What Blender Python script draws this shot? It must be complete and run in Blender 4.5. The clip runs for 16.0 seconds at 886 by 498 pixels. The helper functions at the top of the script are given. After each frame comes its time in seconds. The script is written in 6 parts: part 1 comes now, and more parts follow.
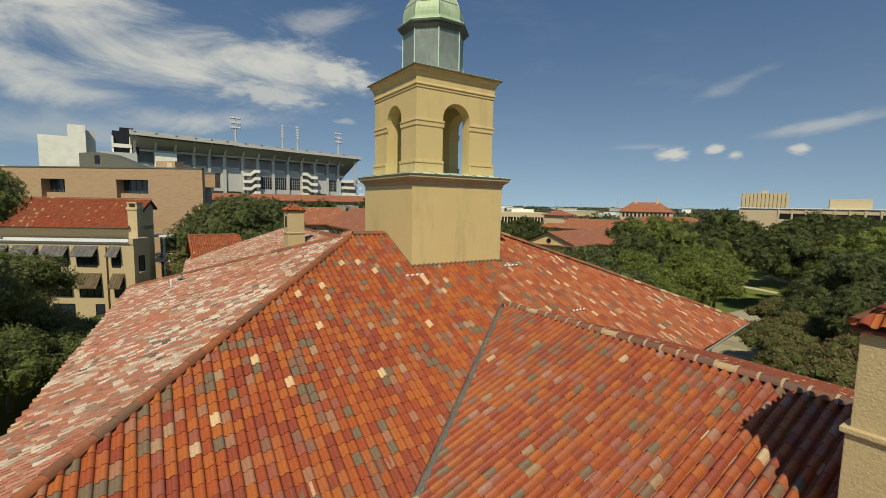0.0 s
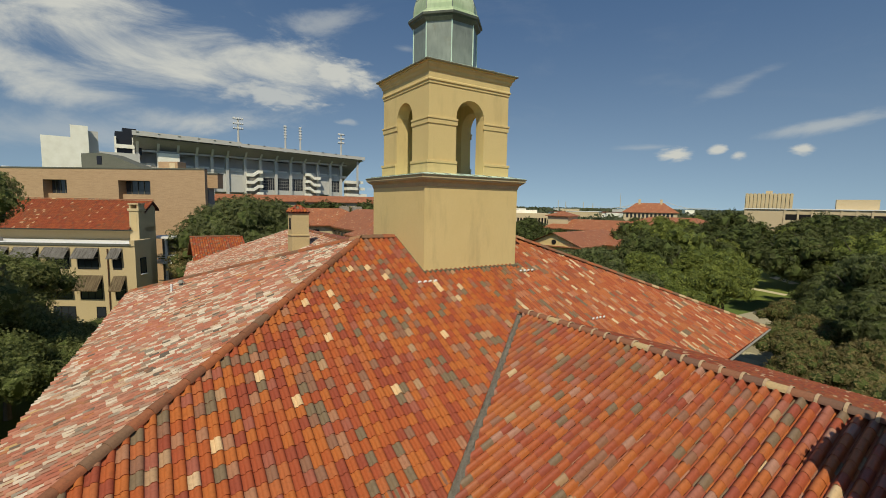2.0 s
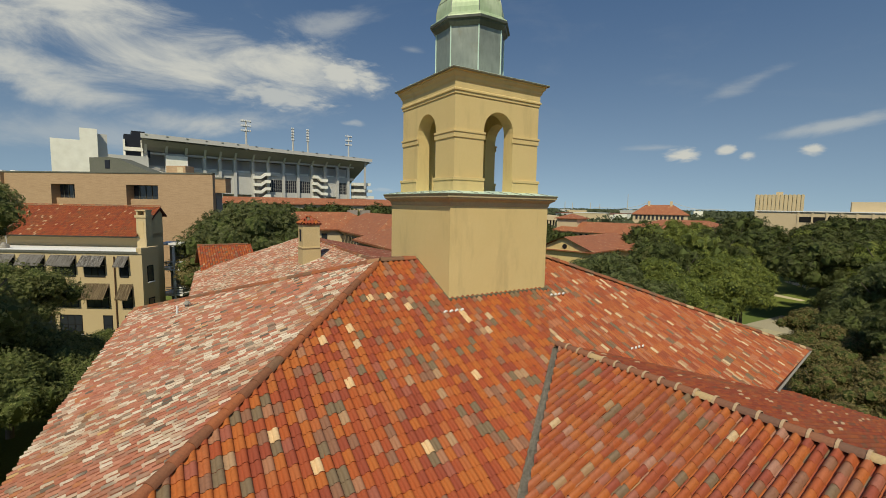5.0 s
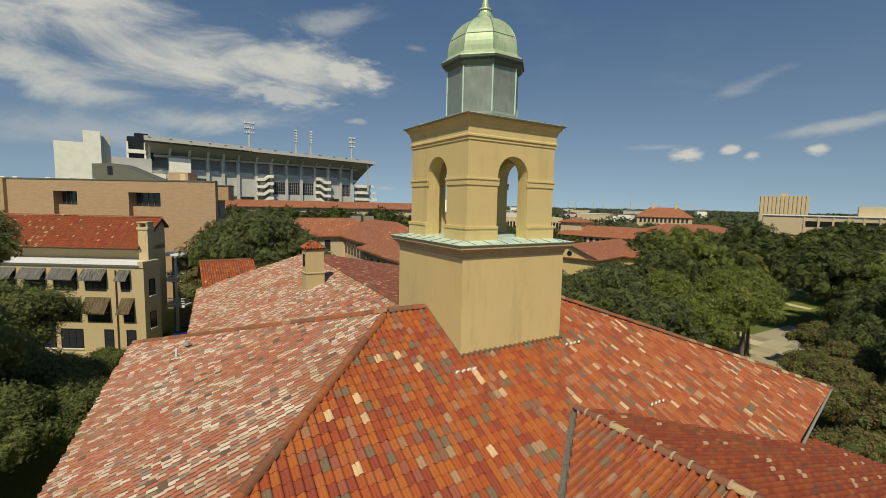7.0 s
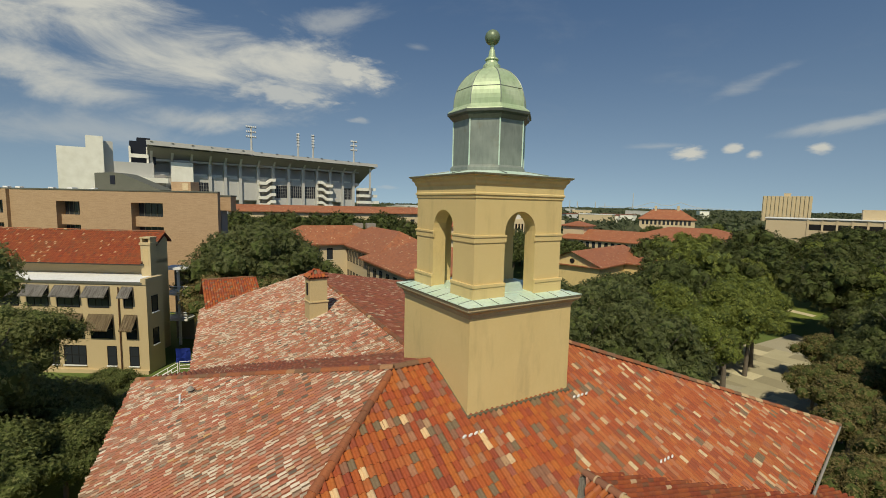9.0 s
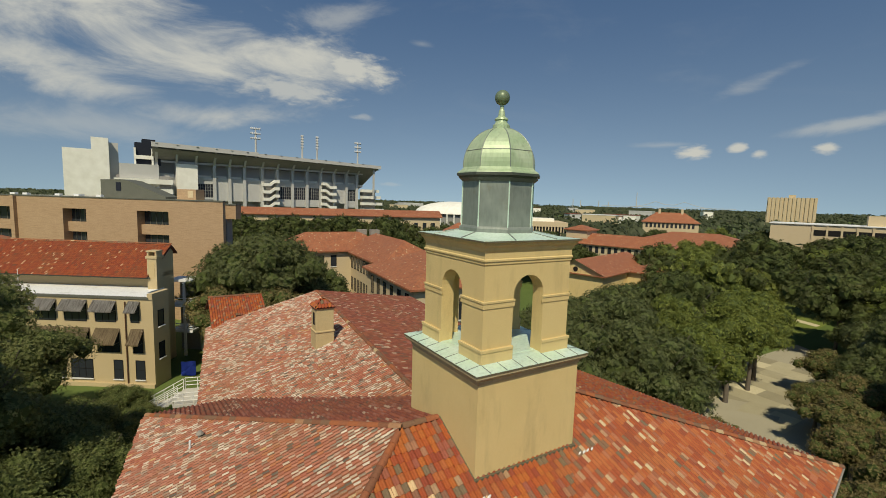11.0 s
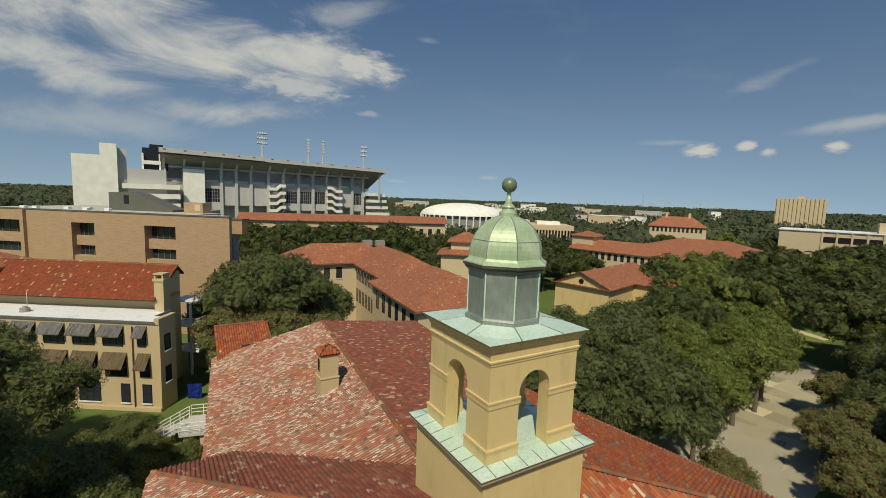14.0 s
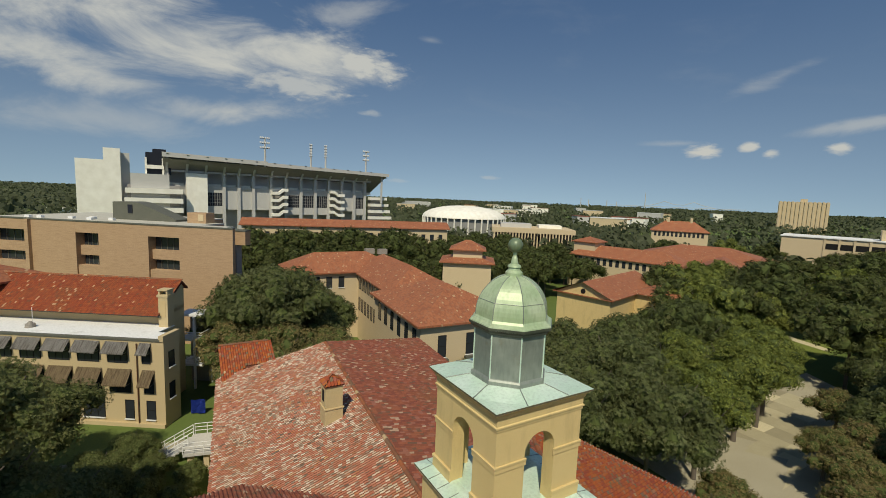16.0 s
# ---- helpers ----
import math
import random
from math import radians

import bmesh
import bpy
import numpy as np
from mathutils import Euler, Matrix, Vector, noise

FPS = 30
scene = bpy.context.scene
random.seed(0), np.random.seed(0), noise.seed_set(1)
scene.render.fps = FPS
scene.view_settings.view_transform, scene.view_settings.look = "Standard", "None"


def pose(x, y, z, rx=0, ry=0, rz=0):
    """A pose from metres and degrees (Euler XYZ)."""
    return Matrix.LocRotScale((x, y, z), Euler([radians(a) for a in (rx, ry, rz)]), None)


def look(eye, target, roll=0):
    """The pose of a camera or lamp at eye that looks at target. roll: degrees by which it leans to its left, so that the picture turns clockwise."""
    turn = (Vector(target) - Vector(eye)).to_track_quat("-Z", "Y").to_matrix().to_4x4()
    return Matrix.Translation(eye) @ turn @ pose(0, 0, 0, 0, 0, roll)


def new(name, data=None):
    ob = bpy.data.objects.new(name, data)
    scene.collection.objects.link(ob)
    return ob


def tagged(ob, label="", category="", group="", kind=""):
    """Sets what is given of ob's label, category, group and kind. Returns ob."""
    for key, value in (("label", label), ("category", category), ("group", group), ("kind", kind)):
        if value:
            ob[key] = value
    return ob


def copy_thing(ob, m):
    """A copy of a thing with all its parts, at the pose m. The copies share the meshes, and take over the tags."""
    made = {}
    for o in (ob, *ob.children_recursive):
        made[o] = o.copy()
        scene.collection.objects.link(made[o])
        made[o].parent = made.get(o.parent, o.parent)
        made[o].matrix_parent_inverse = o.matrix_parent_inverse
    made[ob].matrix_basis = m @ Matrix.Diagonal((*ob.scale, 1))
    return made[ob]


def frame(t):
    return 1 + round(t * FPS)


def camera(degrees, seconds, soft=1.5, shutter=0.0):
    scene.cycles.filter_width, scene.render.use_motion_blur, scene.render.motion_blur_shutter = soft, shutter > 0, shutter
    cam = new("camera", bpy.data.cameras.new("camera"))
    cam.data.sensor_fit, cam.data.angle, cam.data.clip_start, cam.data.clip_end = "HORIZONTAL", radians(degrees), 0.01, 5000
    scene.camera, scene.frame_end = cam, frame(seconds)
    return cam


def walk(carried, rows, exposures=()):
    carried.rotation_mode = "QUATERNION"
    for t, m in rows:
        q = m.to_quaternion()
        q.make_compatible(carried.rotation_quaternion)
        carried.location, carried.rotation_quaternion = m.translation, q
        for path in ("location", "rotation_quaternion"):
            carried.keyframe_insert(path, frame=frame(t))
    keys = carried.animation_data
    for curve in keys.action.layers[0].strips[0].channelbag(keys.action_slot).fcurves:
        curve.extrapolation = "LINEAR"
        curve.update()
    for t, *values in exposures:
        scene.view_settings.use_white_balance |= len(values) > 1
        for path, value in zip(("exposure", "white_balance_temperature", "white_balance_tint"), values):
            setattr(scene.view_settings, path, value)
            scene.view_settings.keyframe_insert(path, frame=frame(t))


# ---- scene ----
cam = camera(90.0, 16.0, soft=0.9)
# seconds, x, y, z, yaw, pitch, roll
ROWS = [
    (0.0, -10.148, -16.438, 16.859, -33.32, -5.73, 1.01),
    (0.5, -10.073, -16.187, 16.837, -33.11, -5.71, 1.03),
    (1.0, -10.027, -15.945, 16.840, -33.02, -5.69, 1.06),
    (1.5, -10.015, -15.716, 16.868, -33.01, -5.71, 1.01),
    (2.0, -10.019, -15.489, 16.915, -33.04, -5.66, 1.01),
    (2.5, -9.993, -15.238, 16.963, -33.08, -5.68, 0.92),
    (3.0, -9.969, -14.985, 17.015, -33.18, -5.68, 0.76),
    (3.5, -9.969, -14.730, 17.060, -33.10, -5.67, 0.71),
    (4.0, -9.983, -14.496, 17.100, -32.75, -5.58, 0.69),
    (6.5, -9.647, -13.255, 18.796, -31.92, -5.71, 1.32),
    (7.0, -9.664, -13.067, 19.179, -31.94, -5.75, 1.27),
    (7.5, -9.659, -12.901, 19.576, -31.88, -5.77, 1.23),
    (8.0, -9.656, -12.776, 20.033, -31.78, -5.78, 1.28),
    (8.5, -9.647, -12.704, 20.521, -31.75, -5.82, 1.30),
    (9.0, -9.632, -12.653, 20.989, -31.73, -5.89, 1.26),
    (11.5, -9.842, -12.366, 23.603, -31.32, -6.28, 1.83),
    (12.0, -9.812, -12.266, 24.105, -31.17, -6.34, 1.85),
    (12.5, -9.785, -12.193, 24.593, -30.95, -6.44, 1.90),
    (13.0, -9.742, -12.123, 25.103, -30.78, -6.50, 1.90),
    (13.5, -9.692, -12.048, 25.638, -30.72, -6.46, 1.97),
    (14.0, -9.671, -11.989, 26.161, -30.73, -6.61, 2.00),
    (14.5, -9.677, -11.931, 26.687, -30.69, -6.64, 2.00),
    (15.0, -9.721, -11.886, 27.189, -30.64, -6.73, 1.98),
    (15.5, -9.794, -11.847, 27.690, -30.61, -6.78, 2.05),
    (16.0, -9.876, -11.812, 28.199, -30.57, -6.65, 2.30),
]
walk(cam, [(t, pose(x, y, z, 0, 0, yaw) @ pose(0, 0, 0, 90 + pitch, 0, 0) @ pose(0, 0, 0, 0, 0, roll)) for t, x, y, z, yaw, pitch, roll in ROWS],
     exposures=[(0.0, -0.24, 7520, 4), (9.0, -0.29, 7780, 4), (16.0, -0.35, 7480, 5)])

# ---- light: clear early-autumn noon, sun behind the left shoulder ----
SUN_AZ, SUN_EL = 38.0, 50.0   # degrees from -y towards -x; height
sun = new("sun", bpy.data.lights.new("sun", "SUN"))
sun.data.energy, sun.data.angle, sun.data.color = 4.4, radians(0.5), (1.0, 0.95, 0.86)
sx, sy = -math.sin(radians(SUN_AZ)), -math.cos(radians(SUN_AZ))
toward_sun = Vector((sx * math.cos(radians(SUN_EL)), sy * math.cos(radians(SUN_EL)), math.sin(radians(SUN_EL))))
sun.matrix_world = look((0, 0, 60), Vector((0, 0, 60)) - toward_sun)


def links(nt):
    return nt.nodes, nt.links


def make_world():
    w = bpy.data.worlds.new("sky")
    scene.world = w
    w.use_nodes = True
    n, l = links(w.node_tree)
    n.clear()
    sky = n.new("ShaderNodeTexSky")
    sky.sky_type, sky.sun_disc = "NISHITA", False
    sky.sun_elevation, sky.sun_rotation = radians(SUN_EL), math.atan2(sx, sy)
    sky.altitude, sky.air_density, sky.dust_density, sky.ozone_density = 20, 1.0, 0.4, 2.0
    tc = n.new("ShaderNodeTexCoord")
    lift = n.new("ShaderNodeVectorMath")
    lift.operation = "ADD"
    lift.inputs[1].default_value = (0, 0, 0.17)
    l.new(tc.outputs["Generated"], lift.inputs[0])
    l.new(lift.outputs[0], sky.inputs[0])
    sep = n.new("ShaderNodeSeparateXYZ")
    l.new(tc.outputs["Generated"], sep.inputs[0])

    def m(op, a, b=None, c=None, clamp=False):
        q = n.new("ShaderNodeMath")
        q.operation, q.use_clamp = op, clamp
        for i, v in enumerate((a, b, c)):
            if v is None:
                continue
            if isinstance(v, (int, float)):
                q.inputs[i].default_value = v
            else:
                l.new(v, q.inputs[i])
        return q.outputs[0]

    def smooth(v, a, b):
        q = n.new("ShaderNodeMapRange")
        q.interpolation_type = "SMOOTHSTEP"
        l.new(v, q.inputs[0])
        q.inputs[1].default_value, q.inputs[2].default_value = a, b
        return q.outputs[0]
    # azimuth from +y towards +x, and height, both in degrees
    az = m("MULTIPLY", m("ARCTAN2", sep.outputs[0], sep.outputs[1]), 57.2958)
    el = m("MULTIPLY", m("ARCSINE", sep.outputs[2]), 57.2958)
    vec = n.new("ShaderNodeCombineXYZ")
    l.new(az, vec.inputs[0]), l.new(m("MULTIPLY", el, 2.6), vec.inputs[1])

    def fbm(scale, detail, rough, dist, off):
        mp = n.new("ShaderNodeMapping")
        l.new(vec.outputs[0], mp.inputs[0])
        mp.inputs["Location"].default_value = (off, off * 0.7, 0)
        t = n.new("ShaderNodeTexNoise")
        t.inputs["Scale"].default_value, t.inputs["Detail"].default_value = scale, detail
        t.inputs["Roughness"].default_value, t.inputs["Distortion"].default_value = rough, dist
        l.new(mp.outputs[0], t.inputs["Vector"])
        return t.outputs["Fac"]

    def blob(a0, e0, ra, re, tilt=0.0):
        u = m("SUBTRACT", az, a0)
        v = m("SUBTRACT", m("SUBTRACT", el, e0), m("MULTIPLY", u, tilt))
        return m("SQRT", m("ADD", m("POWER", m("DIVIDE", u, ra), 2.0), m("POWER", m("DIVIDE", v, re), 2.0)))
    CLOUDS = [
        (-9.0, 18.5, 16.0, 6.5, -0.05, 1.0, "wisp"), (6.0, 15.0, 19.0, 5.0, 0.02, 1.0, "wisp"), (-10.0, 11.5, 12.0, 3.2, -0.12, 0.9, "wisp"), (5.0, 8.6, 11.0, 2.2, 0.04, 0.75, "wisp"), (-8.0, 6.5, 14.0, 2.5, 0.0, 0.40, "wisp"), (18.0, 20.5, 7.0, 1.8, 0.15, 0.45, "wisp"),
        (19.6, 15.3, 6.3, 2.2, -0.12, 0.95, "heap"), (12.0, 12.4, 7.5, 1.9, -0.05, 0.75, "heap"), (21.0, 9.9, 1.7, 0.55, 0.0, 0.40, "heap"),
        (60.2, 6.1, 2.1, 1.0, 0.0, 1.0, "heap"), (64.2, 6.5, 1.15, 0.8, 0.0, 0.95, "heap"), (66.1, 5.8, 1.0, 0.55, 0.0, 0.85, "heap"), (71.4, 6.1, 1.3, 0.7, 0.0, 0.95, "heap"),
        (73.0, 8.3, 6.5, 0.8, 0.10, 0.50, "wisp"), (66.0, 13.2, 5.0, 1.1, 0.35, 0.30, "wisp"), (28.0, 18.5, 2.6, 0.8, 0.0, 0.30, "wisp"), (57.0, 7.0, 6.0, 0.45, 0.02, 0.30, "wisp"), (36.0, 2.7, 1.6, 0.35, 0.0, 0.35, "heap"), (24.5, 1.9, 1.6, 0.35, 0.0, 0.25, "heap"),
    ]
    total = None
    big = fbm(0.075, 10, 0.62, 0.5, 3.0)
    fine = fbm(0.45, 5, 0.55, 0.3, 9.0)
    for a0, e0, ra, re, tilt, gain, kind in CLOUDS:
        d = blob(a0, e0, ra, re, tilt)
        nz = big if kind == "wisp" else fine
        amp = 3.0 if kind == "wisp" else 1.7
        v = m("ADD", m("SUBTRACT", 1.0, d), m("MULTIPLY", m("SUBTRACT", nz, 0.5), amp))
        c = m("MULTIPLY", smooth(v, 0.0, 1.1 if kind == "wisp" else 0.8), gain)
        total = c if total is None else m("MAXIMUM", total, c)
    streak = m("MULTIPLY", smooth(big, 0.50, 0.80), m("MULTIPLY", smooth(el, 4.0, 14.0), 0.06))
    total = m("MAXIMUM", total, streak)
    deep = n.new("ShaderNodeMix")
    deep.data_type, deep.blend_type = "RGBA", "MULTIPLY"
    l.new(smooth(el, 2.0, 32.0), deep.inputs[0])
    l.new(sky.outputs[0], deep.inputs[6])
    deep.inputs[7].default_value = (0.64, 0.85, 1.07, 1)
    mix = n.new("ShaderNodeMix")
    mix.data_type = "RGBA"
    l.new(total, mix.inputs[0])
    l.new(deep.outputs[2], mix.inputs[6])
    mix.inputs[7].default_value = (5.5, 5.8, 6.2, 1)
    bg = n.new("ShaderNodeBackground")
    bg.inputs[1].default_value = 0.12
    l.new(mix.outputs[2], bg.inputs[0])
    out = n.new("ShaderNodeOutputWorld")
    l.new(bg.outputs[0], out.inputs[0])


make_world()


# ---- materials ----
def material(name, base, rough=0.8, metal=0.0, spec=0.3):
    mat = bpy.data.materials.new(name)
    mat.use_nodes = True
    b = mat.node_tree.nodes["Principled BSDF"]
    b.inputs["Base Color"].default_value = (*base, 1)
    b.inputs["Roughness"].default_value, b.inputs["Metallic"].default_value = rough, metal
    b.inputs["Specular IOR Level"].default_value = spec
    return mat


def node(mat, kind, **inputs):
    q = mat.node_tree.nodes.new(kind)
    for k, v in inputs.items():
        q.inputs[k.replace("_", " ")].default_value = v
    return q


def noise_tex(mat, scale, detail=4, rough=0.55, stretch=None):
    tc = node(mat, "ShaderNodeTexCoord")
    t = node(mat, "ShaderNodeTexNoise", Scale=scale, Detail=detail, Roughness=rough)
    if stretch:
        mp = node(mat, "ShaderNodeMapping")
        mp.inputs["Scale"].default_value = stretch
        mat.node_tree.links.new(tc.outputs["Object"], mp.inputs[0])
        mat.node_tree.links.new(mp.outputs[0], t.inputs["Vector"])
    else:
        mat.node_tree.links.new(tc.outputs["Object"], t.inputs["Vector"])
    return t.outputs["Fac"]


def ramp(mat, fac, stops, constant=False):
    r = node(mat, "ShaderNodeValToRGB")
    r.color_ramp.interpolation = "CONSTANT" if constant else "LINEAR"
    e = r.color_ramp.elements
    while len(e) < len(stops):
        e.new(0.5)
    for q, (p, c) in zip(e, stops):
        q.position, q.color = p, (*c, 1)
    mat.node_tree.links.new(fac, r.inputs[0])
    return r.outputs[0]


def mixed(mat, fac, a, b, mode="MIX"):
    q = node(mat, "ShaderNodeMix")
    q.data_type, q.blend_type = "RGBA", mode
    for i, v in ((0, fac), (6, a), (7, b)):
        if isinstance(v, (int, float)):
            q.inputs[i].default_value = v
        elif isinstance(v, tuple):
            q.inputs[i].default_value = (*v, 1)
        else:
            mat.node_tree.links.new(v, q.inputs[i])
    return q.outputs[2]


def setbase(mat, colour, rough=None):
    b = mat.node_tree.nodes["Principled BSDF"]
    mat.node_tree.links.new(colour, b.inputs["Base Color"])
    if rough is not None:
        mat.node_tree.links.new(rough, b.inputs["Roughness"])


def bump(mat, fac, strength=0.3, dist=0.02):
    q = node(mat, "ShaderNodeBump", Strength=strength, Distance=dist)
    mat.node_tree.links.new(fac, q.inputs["Height"])
    mat.node_tree.links.new(q.outputs[0], mat.node_tree.nodes["Principled BSDF"].inputs["Normal"])


def mottled(name, a, b, scale, rough=0.85, fine=30.0, bump_strength=0.25, spec=0.25, dist=0.02, metal=0.0):
    mat = material(name, a, rough, metal, spec)
    big, small = noise_tex(mat, scale), noise_tex(mat, fine, 3)
    c = mixed(mat, big, a, b)
    c = mixed(mat, 0.25, c, ramp(mat, small, [(0.3, tuple(0.6 * v for v in a)), (0.7, tuple(min(1, 1.25 * v) for v in b))]))
    setbase(mat, c)
    bump(mat, small, bump_strength, dist)
    return mat


def tile_material(name, single, stops, rough=0.72, patchy=None, spec=0.18):
    """Clay roof tiles, each with its own firing colour, and a little lichen and grime."""
    mat = material(name, (0.35, 0.09, 0.04), rough, 0, spec)
    if single:
        rnd = node(mat, "ShaderNodeObjectInfo").outputs["Random"]
    else:
        rnd = node(mat, "ShaderNodeNewGeometry").outputs["Random Per Island"]
    c = ramp(mat, rnd, stops, True)
    if patchy:
        where = ramp(mat, noise_tex(mat, 0.55, 2), [(0.44, (0, 0, 0)), (0.58, (1, 1, 1))])
        c = mixed(mat, where, c, ramp(mat, rnd, patchy, True))
    c = mixed(mat, 0.02, c, (0.36, 0.29, 0.25))
    big, small = noise_tex(mat, 0.35, 3), noise_tex(mat, 16.0, 5, 0.7)
    c = mixed(mat, 0.45, c, ramp(mat, small, [(0.30, (0.55, 0.50, 0.45)), (0.50, (1.0, 1.0, 1.0)), (0.72, (1.25, 1.2, 1.1))]), "MULTIPLY")
    c = mixed(mat, ramp(mat, big, [(0.46, (0, 0, 0)), (0.75, (0.26, 0.26, 0.26))]), c, (0.20, 0.115, 0.045))
    spots = noise_tex(mat, 4.5, 6, 0.7)
    c = mixed(mat, ramp(mat, spots, [(0.60, (0, 0, 0)), (0.74, (0.35, 0.35, 0.35))]), c, (0.085, 0.070, 0.040))
    setbase(mat, c)
    bump(mat, small, 0.3, 0.008)
    return mat


RED_STOPS = [(0.0, (0.375, 0.088, 0.026)), (0.18, (0.410, 0.116, 0.029)), (0.34, (0.330, 0.070, 0.028)),
             (0.50, (0.275, 0.058, 0.030)), (0.63, (0.390, 0.112, 0.038)), (0.74, (0.310, 0.092, 0.058)),
             (0.80, (0.245, 0.115, 0.070)), (0.865, (0.185, 0.130, 0.078)), (0.925, (0.35, 0.160, 0.090)),
             (0.975, (0.38, 0.23, 0.13)), (0.995, (0.54, 0.37, 0.22))]
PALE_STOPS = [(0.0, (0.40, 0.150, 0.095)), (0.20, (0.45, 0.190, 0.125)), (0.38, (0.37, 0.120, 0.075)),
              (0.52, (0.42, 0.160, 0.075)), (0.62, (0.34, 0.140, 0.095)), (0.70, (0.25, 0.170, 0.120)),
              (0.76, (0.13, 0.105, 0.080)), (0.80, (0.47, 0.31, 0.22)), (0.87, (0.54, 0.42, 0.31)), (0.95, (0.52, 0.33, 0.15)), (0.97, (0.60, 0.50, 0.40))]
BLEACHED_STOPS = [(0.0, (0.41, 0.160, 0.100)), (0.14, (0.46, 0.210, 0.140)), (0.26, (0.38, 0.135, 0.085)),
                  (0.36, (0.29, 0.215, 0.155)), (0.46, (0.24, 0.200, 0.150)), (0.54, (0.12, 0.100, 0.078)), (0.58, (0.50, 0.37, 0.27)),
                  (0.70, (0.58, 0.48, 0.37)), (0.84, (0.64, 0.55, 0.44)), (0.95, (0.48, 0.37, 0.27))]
PAN_STOPS = [(0.0, (0.22, 0.068, 0.034)), (0.4, (0.17, 0.056, 0.030)), (0.7, (0.26, 0.085, 0.042)), (0.9, (0.13, 0.080, 0.05))]
MID_STOPS = [(0.0, (0.37, 0.095, 0.035)), (0.20, (0.41, 0.125, 0.045)), (0.38, (0.33, 0.078, 0.032)),
             (0.56, (0.28, 0.070, 0.034)), (0.68, (0.40, 0.145, 0.075)), (0.78, (0.32, 0.110, 0.062)),
             (0.83, (0.22, 0.120, 0.070)), (0.87, (0.17, 0.125, 0.080)), (0.90, (0.42, 0.24, 0.14)),
             (0.95, (0.50, 0.34, 0.20)), (0.98, (0.58, 0.45, 0.28))]
CAP_STOPS = [(0.0, (0.30, 0.105, 0.050)), (0.25, (0.22, 0.090, 0.048)), (0.5, (0.34, 0.110, 0.045)), (0.7, (0.20, 0.110, 0.065)),
             (0.86, (0.36, 0.19, 0.10)), (0.95, (0.50, 0.36, 0.20))]
BROWN_STOPS = [(0.0, (0.23, 0.105, 0.065)), (0.25, (0.19, 0.100, 0.068)), (0.5, (0.27, 0.115, 0.065)), (0.75, (0.17, 0.105, 0.075)), (0.92, (0.50, 0.36, 0.19))]
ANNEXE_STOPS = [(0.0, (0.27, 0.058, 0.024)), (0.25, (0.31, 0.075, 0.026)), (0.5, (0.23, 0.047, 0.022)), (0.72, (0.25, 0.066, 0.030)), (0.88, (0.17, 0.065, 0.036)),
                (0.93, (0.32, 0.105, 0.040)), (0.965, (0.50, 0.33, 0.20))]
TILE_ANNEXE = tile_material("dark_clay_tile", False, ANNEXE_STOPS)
TILE = tile_material("clay_tile", False, RED_STOPS)
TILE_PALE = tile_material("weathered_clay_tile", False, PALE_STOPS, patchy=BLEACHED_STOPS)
# Tile tones for slopes turned from the sun, their shade mixed into the colour.
SHADED_STOPS = [(0.0, (0.225, 0.068, 0.042)), (0.28, (0.27, 0.085, 0.050)), (0.52, (0.19, 0.058, 0.040)), (0.72, (0.28, 0.110, 0.078)), (0.86, (0.15, 0.075, 0.052)), (0.95, (0.40, 0.27, 0.19))]
TILE_SHADED = tile_material("shaded_clay_tile", False, SHADED_STOPS)
TILE_PAN = tile_material("clay_pan_tile", False, PAN_STOPS)
TILE_MID = tile_material("sunbleached_clay_tile", False, MID_STOPS)
WING_STOPS = [(0.0, (0.37, 0.090, 0.030)), (0.20, (0.41, 0.118, 0.033)), (0.38, (0.33, 0.076, 0.034)),
              (0.52, (0.29, 0.068, 0.038)), (0.64, (0.38, 0.112, 0.046)), (0.76, (0.34, 0.118, 0.075)),
              (0.84, (0.26, 0.120, 0.072)), (0.895, (0.20, 0.135, 0.082)), (0.945, (0.38, 0.190, 0.130)),
              (0.982, (0.36, 0.22, 0.12)), (0.994, (0.56, 0.40, 0.23))]
TILE_WING = tile_material("wing_clay_tile", False, WING_STOPS, 0.42, spec=0.42)
TILE_ONE = tile_material("clay_tile_piece", True, RED_STOPS)
CAP = tile_material("ridge_tile", True, CAP_STOPS)
CAP_BROWN = tile_material("brown_ridge_tile", True, BROWN_STOPS)
DECK = mottled("roof_underlay", (0.10, 0.035, 0.02), (0.16, 0.05, 0.03), 2.0)


def stained(mat, tint, scale, stretch, lo, hi, amount):
    """Streaks and stains over a finished base colour."""
    b = mat.node_tree.nodes["Principled BSDF"]
    c = b.inputs["Base Color"].links[0].from_socket
    f = noise_tex(mat, scale, 6, 0.65, stretch)
    k = amount
    setbase(mat, mixed(mat, ramp(mat, f, [(lo, (0, 0, 0)), (hi, (k, k, k))]), c, tint))
    return mat


BRICK = stained(mottled("tan_brick", (0.40, 0.26, 0.15), (0.50, 0.345, 0.21), 0.7, 0.9, 5, 0.3), (0.30, 0.185, 0.105), 2.2, (0.25, 0.25, 3.0), 0.47, 0.68, 0.55)
STUCCO = stained(mottled("yellow_stucco", (0.62, 0.46, 0.205), (0.69, 0.53, 0.255), 0.9, 0.9, 60, 0.25), (0.30, 0.22, 0.11), 1.6, (1, 1, 0.22), 0.52, 0.80, 0.45)
STUCCO_ROUGH = mottled("pebble_stucco", (0.52, 0.39, 0.20), (0.60, 0.46, 0.25), 1.5, 0.9, 30, 0.6)
STONE = mottled("weathered_stone", (0.30, 0.25, 0.15), (0.58, 0.46, 0.26), 1.6, 0.9, 25, 0.4)
